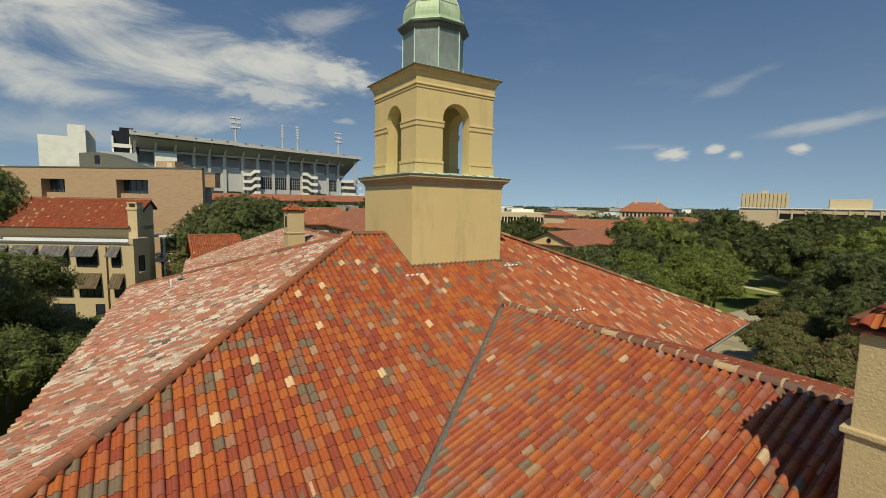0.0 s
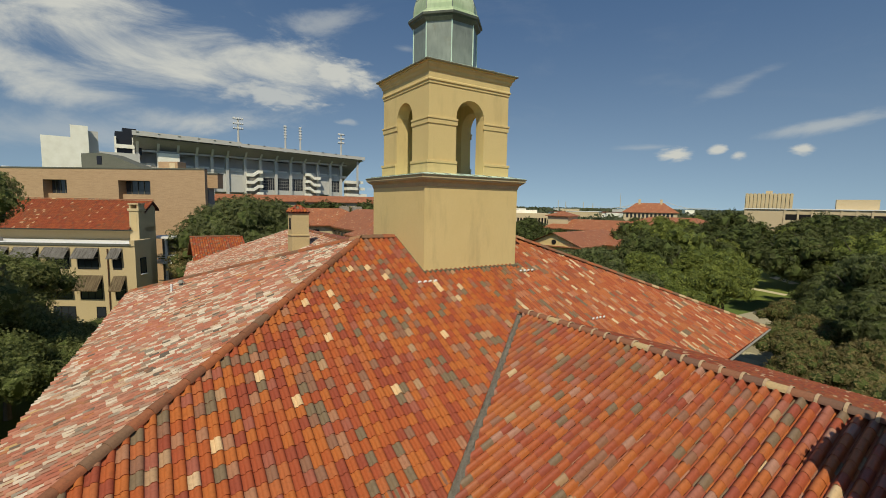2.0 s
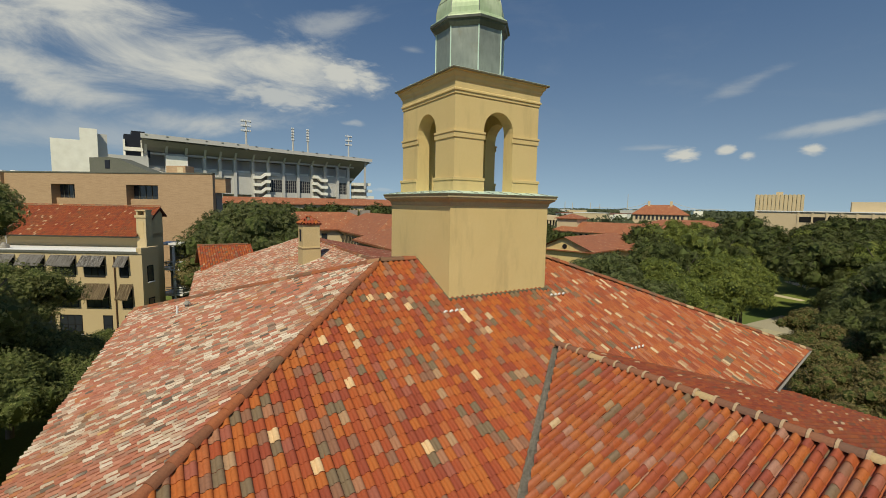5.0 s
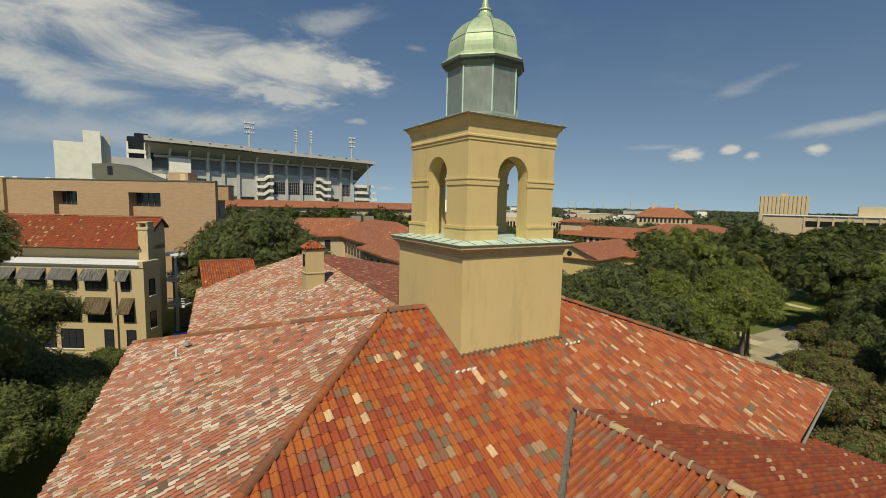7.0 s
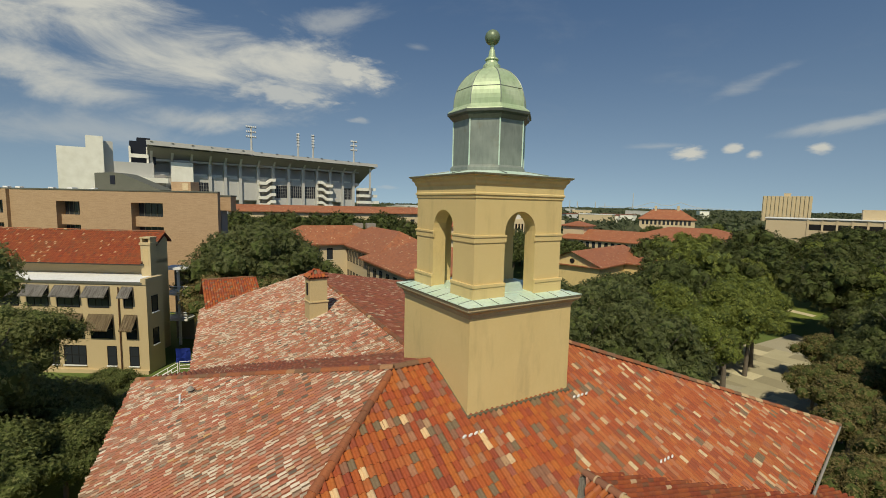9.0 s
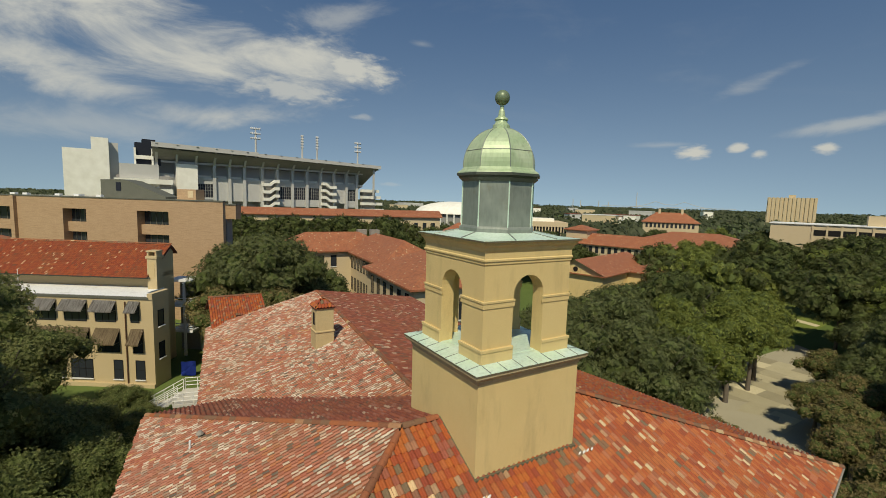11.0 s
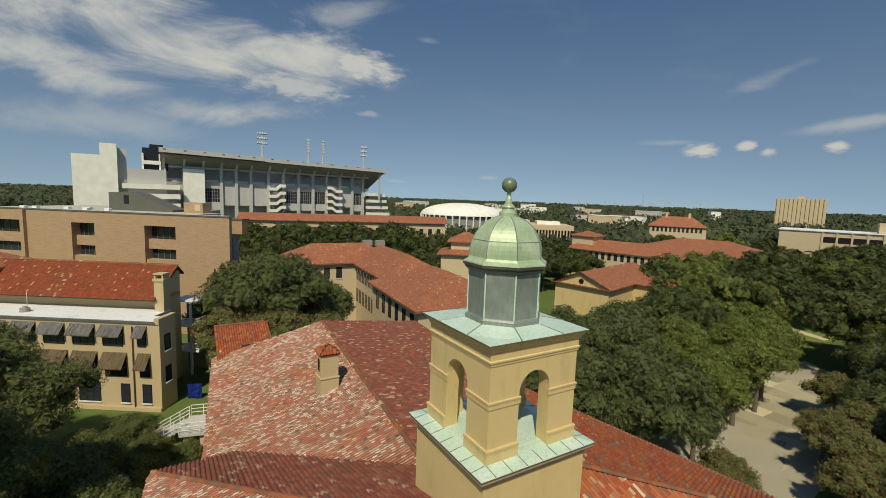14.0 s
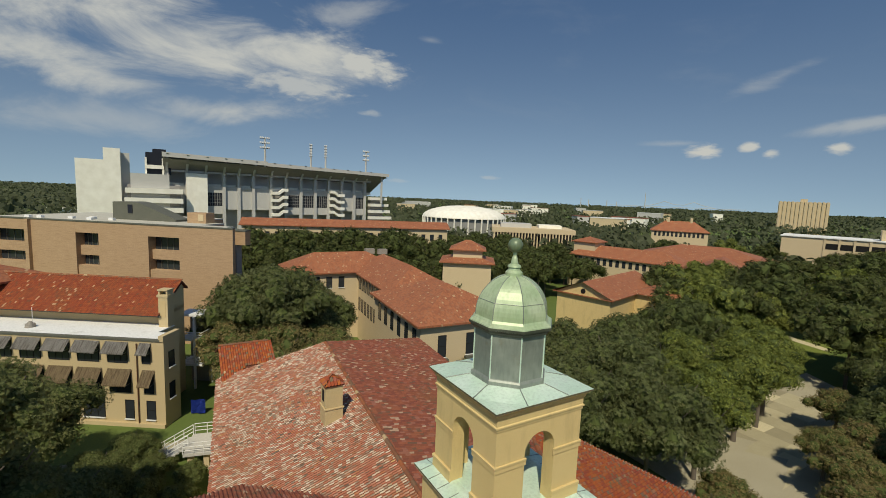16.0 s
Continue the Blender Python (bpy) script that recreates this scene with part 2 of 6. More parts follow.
GRIME = mottled("weathered_flashing", (0.085, 0.075, 0.045), (0.17, 0.145, 0.09), 3.0, 0.8, 20, 0.3)
LEAD = mottled("grey_flashing", (0.17, 0.150, 0.120), (0.40, 0.365, 0.31), 5.0, 0.6, 20, 0.3, 0.4)
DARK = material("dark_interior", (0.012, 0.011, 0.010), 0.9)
GLASS = material("window_glass", (0.03, 0.035, 0.04), 0.12, 0, 0.6)
WHITE = mottled("white_paint", (0.72, 0.72, 0.70), (0.80, 0.80, 0.78), 0.5, 0.6, 15, 0.1)
CONCRETE = mottled("pale_concrete", (0.46, 0.45, 0.42), (0.56, 0.55, 0.51), 0.3, 0.9, 8, 0.15)
CONCRETE_DARK = mottled("grey_concrete", (0.22, 0.22, 0.21), (0.30, 0.30, 0.28), 0.2, 0.9, 6, 0.15)
BARK = mottled("bark", (0.10, 0.085, 0.065), (0.17, 0.14, 0.11), 3.0, 0.95, 25, 0.7)
FLATROOF = stained(mottled("white_membrane_roof", (0.74, 0.74, 0.70), (0.82, 0.82, 0.78), 0.25, 0.8, 6, 0.1), (0.42, 0.40, 0.34), 0.5, (1, 1, 1), 0.55, 0.75, 0.6)
GRAVEL = stained(mottled("pale_gravel_roof", (0.46, 0.44, 0.37), (0.56, 0.54, 0.46), 0.3, 0.9, 8, 0.15), (0.32, 0.29, 0.22), 0.3, (1, 1, 1), 0.5, 0.75, 0.6)
GRASS = mottled("grass", (0.075, 0.115, 0.025), (0.14, 0.19, 0.05), 0.15, 0.95, 6, 0.4)
PAVING = mottled("concrete_paving", (0.31, 0.275, 0.185), (0.45, 0.41, 0.30), 0.18, 0.9, 7, 0.15)


# ---- mesh helpers ----
def part(name, bm, mat, parent=None, label=""):
    me = bpy.data.meshes.new(name)
    bm.to_mesh(me)
    bm.free()
    mats = mat if isinstance(mat, (list, tuple)) else [mat]
    for q in mats:
        me.materials.append(q)
    ob = new(name, me)
    if parent is not None:
        ob.parent = parent
    if label:
        ob["label"] = label
    return ob


def empty(name, at=(0, 0, 0), label="", category="", group="", kind="", turn=0.0, size=(1, 1)):
    ob = new(name)
    ob.matrix_basis = pose(*at, 0, 0, turn) @ Matrix.Diagonal((size[0], size[0], size[1], 1))
    return tagged(ob, label, category, group, kind)


def add_box(bm, x0, y0, z0, x1, y1, z1, bevel=0.0, mat=0):
    vs = [bm.verts.new((x, y, z)) for z in (z0, z1) for x, y in ((x0, y0), (x1, y0), (x1, y1), (x0, y1))]
    fs = [bm.faces.new([vs[i] for i in q]) for q in ((3, 2, 1, 0), (4, 5, 6, 7), (0, 1, 5, 4), (1, 2, 6, 5), (2, 3, 7, 6), (3, 0, 4, 7))]
    for q in fs:
        q.material_index = mat
    if bevel > 0:
        edges = {e for q in fs for e in q.edges}
        bmesh.ops.bevel(bm, geom=list(edges), offset=bevel, segments=2, affect="EDGES", profile=0.6)
    return vs


def box(name, dims, mat, parent=None, label="", bevel=0.0):
    bm = bmesh.new()
    add_box(bm, *dims, bevel)
    return part(name, bm, mat, parent, label)


def prism(bm, profile, n=None, closed=True):
    """Stack of rings: a list of (list of xyz)."""
    rings = [[bm.verts.new(p) for p in ring] for ring in profile]
    k = len(rings[0])
    for a, b in zip(rings, rings[1:]):
        for i in range(k if closed else k - 1):
            bm.faces.new((a[i], a[(i + 1) % k], b[(i + 1) % k], b[i]))
    return rings


def square_moulding(bm, steps, cx=0.0, cy=0.0, cap=True):
    """Square rings by (half width, z): cornices and plinths."""
    prof = [[(cx - h, cy - h, z), (cx + h, cy - h, z), (cx + h, cy + h, z), (cx - h, cy + h, z)] for h, z in steps]
    rings = prism(bm, prof)
    if cap:
        bm.faces.new(list(reversed(rings[0])))
        bm.faces.new(rings[-1])


def poly(bm, pts, thick=0.0, mat=0):
    vs = [bm.verts.new(p) for p in pts]
    f = bm.faces.new(vs)
    f.material_index = mat
    if thick:
        r = bmesh.ops.extrude_face_region(bm, geom=[f])
        for v in r["geom"]:
            if isinstance(v, bmesh.types.BMVert):
                v.co.z -= thick
    return f


def rod(bm, a, b, r, n=8, r2=None):
    a, b = Vector(a), Vector(b)
    q = (b - a).to_track_quat("Z", "Y")
    r2 = r if r2 is None else r2
    rings = [[bm.verts.new(p + q @ Vector((s * math.cos(6.28319 * i / n), s * math.sin(6.28319 * i / n), 0))) for i in range(n)] for p, s in ((a, r), (b, r2))]
    for i in range(n):
        bm.faces.new((rings[0][i], rings[0][(i + 1) % n], rings[1][(i + 1) % n], rings[1][i]))
    bm.faces.new(list(reversed(rings[0]))), bm.faces.new(rings[1])


# ---- roof tiling ----
PITCH, EXPOSE = 0.205, 0.30
SMALL = (0.178, 0.225)
PROFILE = [(0.0, 0.014), (0.10, 0.002), (0.30, 0.003), (0.38, 0.014), (0.42, 0.038), (0.53, 0.060), (0.69, 0.068), (0.85, 0.060), (0.96, 0.038), (1.0, 0.014)]


ROLLED = [(0.0, 0.016), (0.07, 0.003), (0.17, 0.003), (0.24, 0.018), (0.33, 0.045), (0.46, 0.064), (0.62, 0.071), (0.78, 0.064), (0.91, 0.044), (1.0, 0.016)]


def tile_mesh(width=PITCH, length=EXPOSE, rise=1.0, profile=PROFILE):
    """One curved tile, lying from y=0 (lower end) upwards, x across."""
    vs, fs = [], []
    k = len(profile)
    step = 0.024 if profile is PROFILE else 0.016
    for y, lift in ((0.0, step), (length + 0.05, 0.0)):
        vs += [(u * width, y, h * rise + lift) for u, h in profile]
    vs += [(u * width, 0.0, h * rise + 0.008) for u, h in profile]
    for i in range(k - 1):
        fs.append((i, i + 1, k + i + 1, k + i))
        fs.append((2 * k + i, 2 * k + i + 1, i + 1, i))
    return vs, fs


def barrel_mesh(width, length):
    """A two-piece barrel tile: a shallow pan and a high round cover, with the material slot of each face."""
    vs, fs, slot = [], [], []
    pan = [(-0.03, 0.020), (0.08, 0.002), (0.36, 0.002), (0.47, 0.020)]
    cover = [(0.42, 0.004), (0.46, 0.030), (0.57, 0.048), (0.71, 0.054), (0.86, 0.048), (0.96, 0.030), (1.0, 0.004)]
    for which, prof in ((1, pan), (0, cover)):
        base, k = len(vs), len(prof)
        for y, lift in ((0.0, 0.032), (length + 0.05, 0.0)):
            vs += [(u * width, y, h + lift) for u, h in prof]
        vs += [(u * width, 0.0, h + 0.006) for u, h in prof]
        for i in range(k - 1):
            fs += [(base + i, base + i + 1, base + k + i + 1, base + k + i), (base + 2 * k + i, base + 2 * k + i + 1, base + i + 1, base + i)]
            slot += [which, which]
    return vs, fs, slot


class Slope:
    """A roof plane: origin on its eave, u along the eave, v up the slope."""

    def __init__(self, corners, like=None):
        a, b, c = (Vector(p) for p in corners[:3])
        self.o, self.u = a, (b - a).normalized()
        n = self.u.cross(c - a).normalized()
        self.n = n if n.z > 0 else -n
        self.v = self.n.cross(self.u)
        self.corners = [Vector(p) for p in corners]
        if like:
            a, self.o, self.u, self.v, self.n = like.o, like.o, like.u, like.v, like.n
        self.flat = [((p - a).dot(self.u), (p - a).dot(self.v)) for p in self.corners]

    def level(self):
        """Courses laid level, whatever way the first edge runs."""
        self.u = self.n.cross(Vector((0, 0, 1))).normalized()
        self.u = self.u if self.u.x > 0 else -self.u
        self.v = self.n.cross(self.u)
        self.flat = [((p - self.o).dot(self.u), (p - self.o).dot(self.v)) for p in self.corners]
        return self

    def inside(self, x, y):
        hit, q = False, self.flat
        for i in range(len(q)):
            (x0, y0), (x1, y1) = q[i], q[i - 1]
            if (y0 > y) != (y1 > y) and x < (x1 - x0) * (y - y0) / (y1 - y0) + x0:
                hit = not hit
        return hit

    def matrix(self, x, y, h=0.0):
        m = Matrix((self.u, self.v, self.n)).transposed().to_4x4()
        m.translation = self.o + self.u * x + self.v * y + self.n * h
        return m


def lay_tiles(slope, parent, mat, single_if=None, holes=(), jitter=0.012, limit=300, seed=1, cut_first=False, rise=1.0, barrel=None, loose=0.0, profile=PROFILE, size=(PITCH, EXPOSE)):
    """Tiles over a slope: those of one near stretch as pieces of their own, the rest joined; trimmed along hips and valleys."""
    rng = random.Random(seed)
    wide, long = size
    tv, tf = tile_mesh(wide, long, rise, profile)
    slot = [0] * len(tf)
    if barrel:
        tv, tf, slot = barrel_mesh(wide, long)
    xs, ys = [p[0] for p in slope.flat], [p[1] for p in slope.flat]
    verts, faces, singles = [], [], []
    j0, j1 = int(min(ys) / long) - 1, int(max(ys) / long) + 1
    i0, i1 = int(min(xs) / wide) - 1, int(max(xs) / wide) + 1
    stagger = {i: rng.uniform(0.0, loose) for i in range(i0, i1 + 1)}
    for j in range(j0, j1 + 1):
        for i in range(i0, i1 + 1):
            x, y = i * wide, j * long + stagger[i]
            c = [(x + a, y + b) for a in (0, wide) for b in (0, long)]
            ins = [slope.inside(*q) for q in c]
            if not any(ins):
                continue
            p = slope.o + slope.u * x + slope.v * y
            if any(h(p) for h in holes):
                continue
            dx, dy, dz, tw = rng.uniform(-jitter, jitter) * 0.4, rng.uniform(-jitter, jitter), rng.uniform(0, 0.008), rng.uniform(-0.012, 0.012)
            if all(ins) and single_if and len(singles) < limit and single_if(p):
                singles.append((x + dx, y + dy, dz, tw))
                continue
            base = len(verts)
            for a, b, h in tv:
                verts.append(slope.o + slope.u * (x + dx + a + tw * b) + slope.v * (y + dy + b - tw * a) + slope.n * (h + dz + 0.02))
            faces += [tuple(base + q for q in f) for f in tf]
    me = bpy.data.meshes.new("tile_field")
    me.from_pydata(verts, [], faces)
    me.polygons.foreach_set("material_index", slot * (len(faces) // len(slot)))
    bm = bmesh.new()
    bm.from_mesh(me)
    cen = sum(slope.corners, Vector()) / len(slope.corners)
    k = len(slope.corners)
    for i in range(0 if cut_first else 1, k):
        a, b = slope.corners[i], slope.corners[(i + 1) % k]
        n = (b - a).cross(slope.n).normalized()
        if n.dot(cen - a) > 0:
            n = -n
        bmesh.ops.bisect_plane(bm, geom=bm.verts[:] + bm.edges[:] + bm.faces[:], plane_co=a, plane_no=n, clear_outer=True)
    bm.to_mesh(me)
    bm.free()
    me.shade_smooth()
    me.set_sharp_from_angle(angle=radians(62))
    me.materials.append(mat)
    if barrel:
        me.materials.append(barrel)
    ob = new("tile_field", me)
    ob.parent = parent
    ob["kind"] = "stuff"
    if singles:
        one = bpy.data.meshes.new("roof_tile")
        one.from_pydata(tv, [], tf)
        one.shade_smooth()
        one.set_sharp_from_angle(angle=radians(62))
        one.materials.append(TILE_ONE)
        for x, y, dz, tw in singles:
            q = new("roof_tile", one)
            q.parent = parent
            q.matrix_basis = slope.matrix(x, y, dz + 0.02) @ pose(0, 0, 0, 0, 0, math.degrees(-tw))
    return ob


def cap_mesh(mat, collar=None, length=0.44, r=0.128):
    """A half-round cap tile lapping the next; with a collar of pointing at its lower joint where one is given."""
    vs, fs, n = [], [], 8
    rings = ((0.0, r * 1.05), (length * 0.5, r), (length + 0.06, r * 0.88))
    if collar:
        rings = ((0.0, r * 1.02), (length * 0.5, r * 0.98), (length + 0.02, r * 0.95))
    for y, q in rings:
        for i in range(n + 1):
            a = math.pi * i / n
            ripple = 1.0 - (0.10 if collar and i in (3, 5) else 0.0)
            vs.append((q * ripple * math.cos(a), y, q * ripple * math.sin(a) * 0.95))
    for j in range(len(rings) - 1):
        for i in range(n):
            k = j * (n + 1) + i
            fs.append((k, k + n + 1, k + n + 2, k + 1))
    fs.append(tuple(range(n, -1, -1)))
    slots = [0] * len(fs)
    if collar:
        base = len(vs)
        for y, q in ((-0.022, r * 1.06), (-0.018, r * 1.17), (0.030, r * 1.17), (0.036, r * 1.0)):
            for i in range(n + 1):
                a = math.pi * i / n
                vs.append((q * math.cos(a), y, q * math.sin(a) * 0.97))
        for j in range(3):
            for i in range(n):
                k = base + j * (n + 1) + i
                fs.append((k, k + n + 1, k + n + 2, k + 1))
        slots += [1] * (3 * n)
    me = bpy.data.meshes.new("ridge_tile")
    me.from_pydata(vs, [], fs)
    me.materials.append(mat)
    if collar:
        me.materials.append(collar)
    me.polygons.foreach_set("material_index", slots)
    me.shade_smooth()
    me.set_sharp_from_angle(angle=radians(50))
    return me


POINTING = mottled("buff_pointing", (0.40, 0.27, 0.16), (0.54, 0.39, 0.25), 3.0, 0.85, 30, 0.3)
CAP_MESH = cap_mesh(CAP)
COLLAR_MESH = cap_mesh(CAP_BROWN, POINTING, 0.42)


def ridge_caps(parent, a, b, step=0.44, lift=0.05, seed=3, mesh=CAP_MESH):
    """Half-round cap tiles from the low end a to the high end b."""
    rng = random.Random(seed)
    a, b = Vector(a), Vector(b)
    d = (b - a).normalized()
    side = d.cross(Vector((0, 0, 1))).normalized()
    up = side.cross(d)
    for i in range(int((b - a).length / step)):
        m = Matrix((side, d, up)).transposed().to_4x4() @ pose(0, 0, 0, 0, 0, rng.uniform(-1.5, 1.5))
        m.translation = a + d * (i * step) + up * (lift + rng.uniform(0, 0.012))
        q = new("ridge_tile", mesh)
        q.parent = parent
        q.matrix_basis = m


def flashing(name, pts, width, parent, mat=LEAD, lift=0.06):
    bm = bmesh.new()
    prev = None
    for i, p in enumerate(pts):
        d = (Vector(pts[min(i + 1, len(pts) - 1)]) - Vector(pts[max(i - 1, 0)])).normalized()
        s = d.cross(Vector((0, 0, 1))).normalized() * width / 2
        row = [bm.verts.new(Vector(p) + s * k + Vector((0, 0, lift + h))) for k, h in ((-1, 0.02), (-0.3, -0.015), (0.3, -0.015), (1, 0.02))]
        if prev:
            for j in range(3):
                bm.faces.new((prev[j], prev[j + 1], row[j + 1], row[j]))
        prev = row
    bmesh.ops.solidify(bm, geom=bm.faces[:], thickness=0.008)
    return part(name, bm, mat, parent)


# ---- ground ----
def ground_z(x):
    s = min(1.0, max(0.0, (x + 10.0) / 50.0))
    return 2.5 - 6.0 * s * s * (3 - 2 * s)


def make_ground():
    bm = bmesh.new()
    xs = [-16000, -4500, -1500, -500, -200, -100, -60, -30, -15] + [-10 + 2.5 * i for i in range(21)] + [60, 90, 150, 300, 700, 1600, 4500, 16000]
    ys = [-1500, -300, -80, -30, 0, 30, 60, 120, 250, 600, 1500, 4600, 16000]
    grid = [[bm.verts.new((x, y, ground_z(x))) for x in xs] for y in ys]
    for r0, r1 in zip(grid, grid[1:]):
        for i in range(len(xs) - 1):
            bm.faces.new((r0[i], r0[i + 1], r1[i + 1], r1[i]))
    for f in bm.faces:
        f.smooth = True
    ob = part("ground", bm, GRASS)
    return tagged(ob, "mown grass and earth under the campus trees", "ground", kind="structure")


make_ground()

# ---- the main building ----
RZ, EZ = 15.58, 11.43
RL, RR = (-3.6, 0.0, RZ), (3.5, 0.0, RZ)
CFL, CFR, CBL, CBR = (-13.42, -8.3, EZ), (18.5, -5.15, 10.325), (-11.24, 12.9, 12.0), (12.2, 12.9, 12.0)
WX, WZ, WS = 0.25, 13.28, 0.375          # front wing: ridge line, height, fall
REAR_Z, REAR_S, REAR_K = 14.52, 0.36, 0.083   # rear wing: ridge height, fall, drift of its line


def front_z(y):
    return RZ + (RZ - EZ) / 8.3 * y


def rear_x(y):
    return 1.15 + REAR_K * (y - 27.5)


def wing_valley(y):
    """The front wing's x where its slope meets the main front slope at y."""
    return (WZ - front_z(y)) / WS


house = empty("main_building", label="two-storey yellow stucco building with hipped clay tile roofs", category="building")
wy = -(RZ - WZ) / ((RZ - EZ) / 8.3)
vbx = wing_valley(-8.3)
W_END, W_L = -24.0, 7.6
WS_R = 0.285
FOLD = (9.75, -6.83, WZ - 9.5 * WS_R)
GAP = 0.17
front = Slope([CFL, (WX - vbx - GAP, -8.3, EZ), (WX - GAP, wy, WZ), RR, RL])
front_mid = Slope([(WX - GAP - 0.08, wy, WZ), FOLD, CFR, RR]).level()
left = Slope([CBL, CFL, RL])
back = Slope([CBR, CBL, RL, RR])
right = Slope([CFR, CBR, RR])
vly = wy - W_L * WS / ((RZ - EZ) / 8.3)
front_low = Slope([(-16.74, -11.1, front_z(-11.1)), (WX - wing_valley(-11.1) - GAP, -11.1, front_z(-11.1)), (WX - vbx - GAP, -8.3, EZ), CFL], front)
wing_l = Slope([(WX - W_L, vly - GAP, WZ - W_L * WS), (WX - W_L, W_END, WZ - W_L * WS), (WX, W_END, WZ), (WX, wy - GAP, WZ)])
W_R = 12.5
wing_r = Slope([(WX + W_R, W_END, WZ - W_R * WS_R), (WX + W_R, -6.4, WZ - W_R * WS_R), (WX, wy, WZ), (WX, W_END, WZ)])
REAR_END, REAR_L, REAR_R = 27.5, 8.9, 11.4


def in_tower(p):
    return abs(p.x) < 2.1 and abs(p.y) < 2.1


def in_rear(p):
    return p.y > 1.0 and p.z < REAR_Z - REAR_S * abs(p.x - rear_x(p.y)) - 0.03


def main_roof(p):
    """Height of the main roof's back and left planes, for the rear wing to stop at."""
    return back.o.z + (back.n.dot(back.o - Vector((p.x, p.y, back.o.z)))) / back.n.z


roof = new("roof")
roof.parent = house
for nm, s in (("roof_deck", front), ("roof_deck", left), ("roof_deck", back), ("roof_deck", right), ("roof_deck", front_low), ("roof_deck", front_mid), ("roof_deck", wing_l), ("roof_deck", wing_r)):
    bm = bmesh.new()
    poly(bm, [p - Vector((0, 0, 0.03)) for p in s.corners], 0.16)
    bmesh.ops.recalc_face_normals(bm, faces=bm.faces[:])
    part(nm, bm, DECK, roof)
lay_tiles(front, roof, TILE, lambda p: -9 < p.x < -3.6 and -7.6 < p.y < -3.2, (in_tower,), seed=1)
lay_tiles(front_mid, roof, TILE_MID, None, (in_tower,), seed=13, cut_first=True)
lay_tiles(front_low, roof, TILE, None, (), seed=12)
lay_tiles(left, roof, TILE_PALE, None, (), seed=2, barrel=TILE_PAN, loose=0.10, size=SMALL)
lay_tiles(back, roof, TILE_SHADED, None, (in_tower, in_rear), seed=3)
lay_tiles(right, roof, TILE, None, (), seed=4)
lay_tiles(wing_l, roof, TILE_WING, None, (), seed=5, rise=2.0, profile=ROLLED)
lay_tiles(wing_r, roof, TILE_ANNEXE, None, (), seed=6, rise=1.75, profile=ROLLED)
ridge_caps(roof, CFL, RL, seed=1)
ridge_caps(roof, CBL, RL, seed=2)
ridge_caps(roof, CFR, RR, seed=3)
ridge_caps(roof, CBR, RR, seed=4)
ridge_caps(roof, RL, (-2.15, 0, RZ), seed=5)
ridge_caps(roof, RR, (2.15, 0, RZ), seed=6)
ridge_caps(roof, (WX, W_END, WZ), (WX, wy + 0.1, WZ), step=0.42, lift=0.10, seed=7, mesh=COLLAR_MESH)
flashing("valley_flashing", [(WX - wing_valley(y), y, front_z(y)) for y in (wy, -5.5, -7.0, -8.3, -10.8)], 0.24, roof, lift=0.04)
flashing("valley_flashing", [(WX, wy, WZ), FOLD], 0.20, roof, lift=0.03)

bm = bmesh.new()
rod(bm, Vector(FOLD) + Vector((0.5, -0.05, 0.0)), Vector(CFR) + Vector((0.05, -0.05, 0.0)), 0.05, 8)
part("gutter", bm, LEAD, roof)
bm = bmesh.new()
rod(bm, Vector(CFR) + Vector((0.06, 0, 0.02)), Vector(CBR) + Vector((0.06, 0, 0.02)), 0.05, 8)
part("gutter", bm, LEAD, roof)

# white mortar bird stops and slipped tiles on the front slope
MORTAR = mottled("white_mortar", (0.74, 0.72, 0.68), (0.82, 0.80, 0.76), 6.0, 0.8, 40, 0.3)


def on_front(x, y):
    sl = front if x < 1.2 else front_mid
    z = sl.o.z + sl.n.dot(sl.o - Vector((x, y, sl.o.z))) / sl.n.z
    return Vector((x, y, z)) + sl.n * 0.09


for x, y, n in ((-2.62, -2.68, 4), (2.20, -2.40, 4), (3.80, -4.75, 4)):
    stop_group = empty("mortar_patch", on_front(x, y), "white mortar bird stops at a patched tile course", "mortar patch", "mortar patches")
    for i in range(n):
        bm = bmesh.new()
        bmesh.ops.create_uvsphere(bm, u_segments=12, v_segments=6, radius=0.07)
        for v_ in bm.verts:
            v_.co = Vector((v_.co.x * 1.45 + PITCH * i, v_.co.y * 0.55 + v_.co.x * 0.55 - 0.012 * (i % 2), v_.co.z * 0.7))
        part("mortar_dab", bm, MORTAR, stop_group)
BUFF = mottled("buff_clay", (0.62, 0.40, 0.20), (0.68, 0.48, 0.27), 4.0, 0.6, 20, 0.2)
loose = bpy.data.meshes.new("loose_tile")
tv_, tf_ = tile_mesh()
loose.from_pydata(tv_, [], tf_)
loose.materials.append(BUFF)
for x, y, turn in ((-2.15, -2.98, 12), (-2.05, -3.28, 9), (-6.40, -4.45, -6), (-4.12, -1.90, 4), (-4.75, -1.80, -5), (-5.80, -2.80, 8), (-9.35, -6.60, 4), (-7.76, -6.18, 3), (-5.40, -6.40, -4), (-3.85, -2.30, 0), (-6.75, -3.10, 3), (-8.25, -5.35, -3), (-3.10, -5.20, 4)):
    q = new("loose_tile", loose)
    sl = front
    at = on_front(x, y) - sl.o
    u, v = round(at.dot(sl.u) / PITCH) * PITCH, round(at.dot(sl.v) / EXPOSE) * EXPOSE
    q.matrix_basis = sl.matrix(u, v - 0.01, 0.036) @ pose(0, 0, 0, 0, 0, turn * 0.2)
    tagged(q, "buff replacement clay tile lying proud of its course", "roof tile", "replacement tiles")

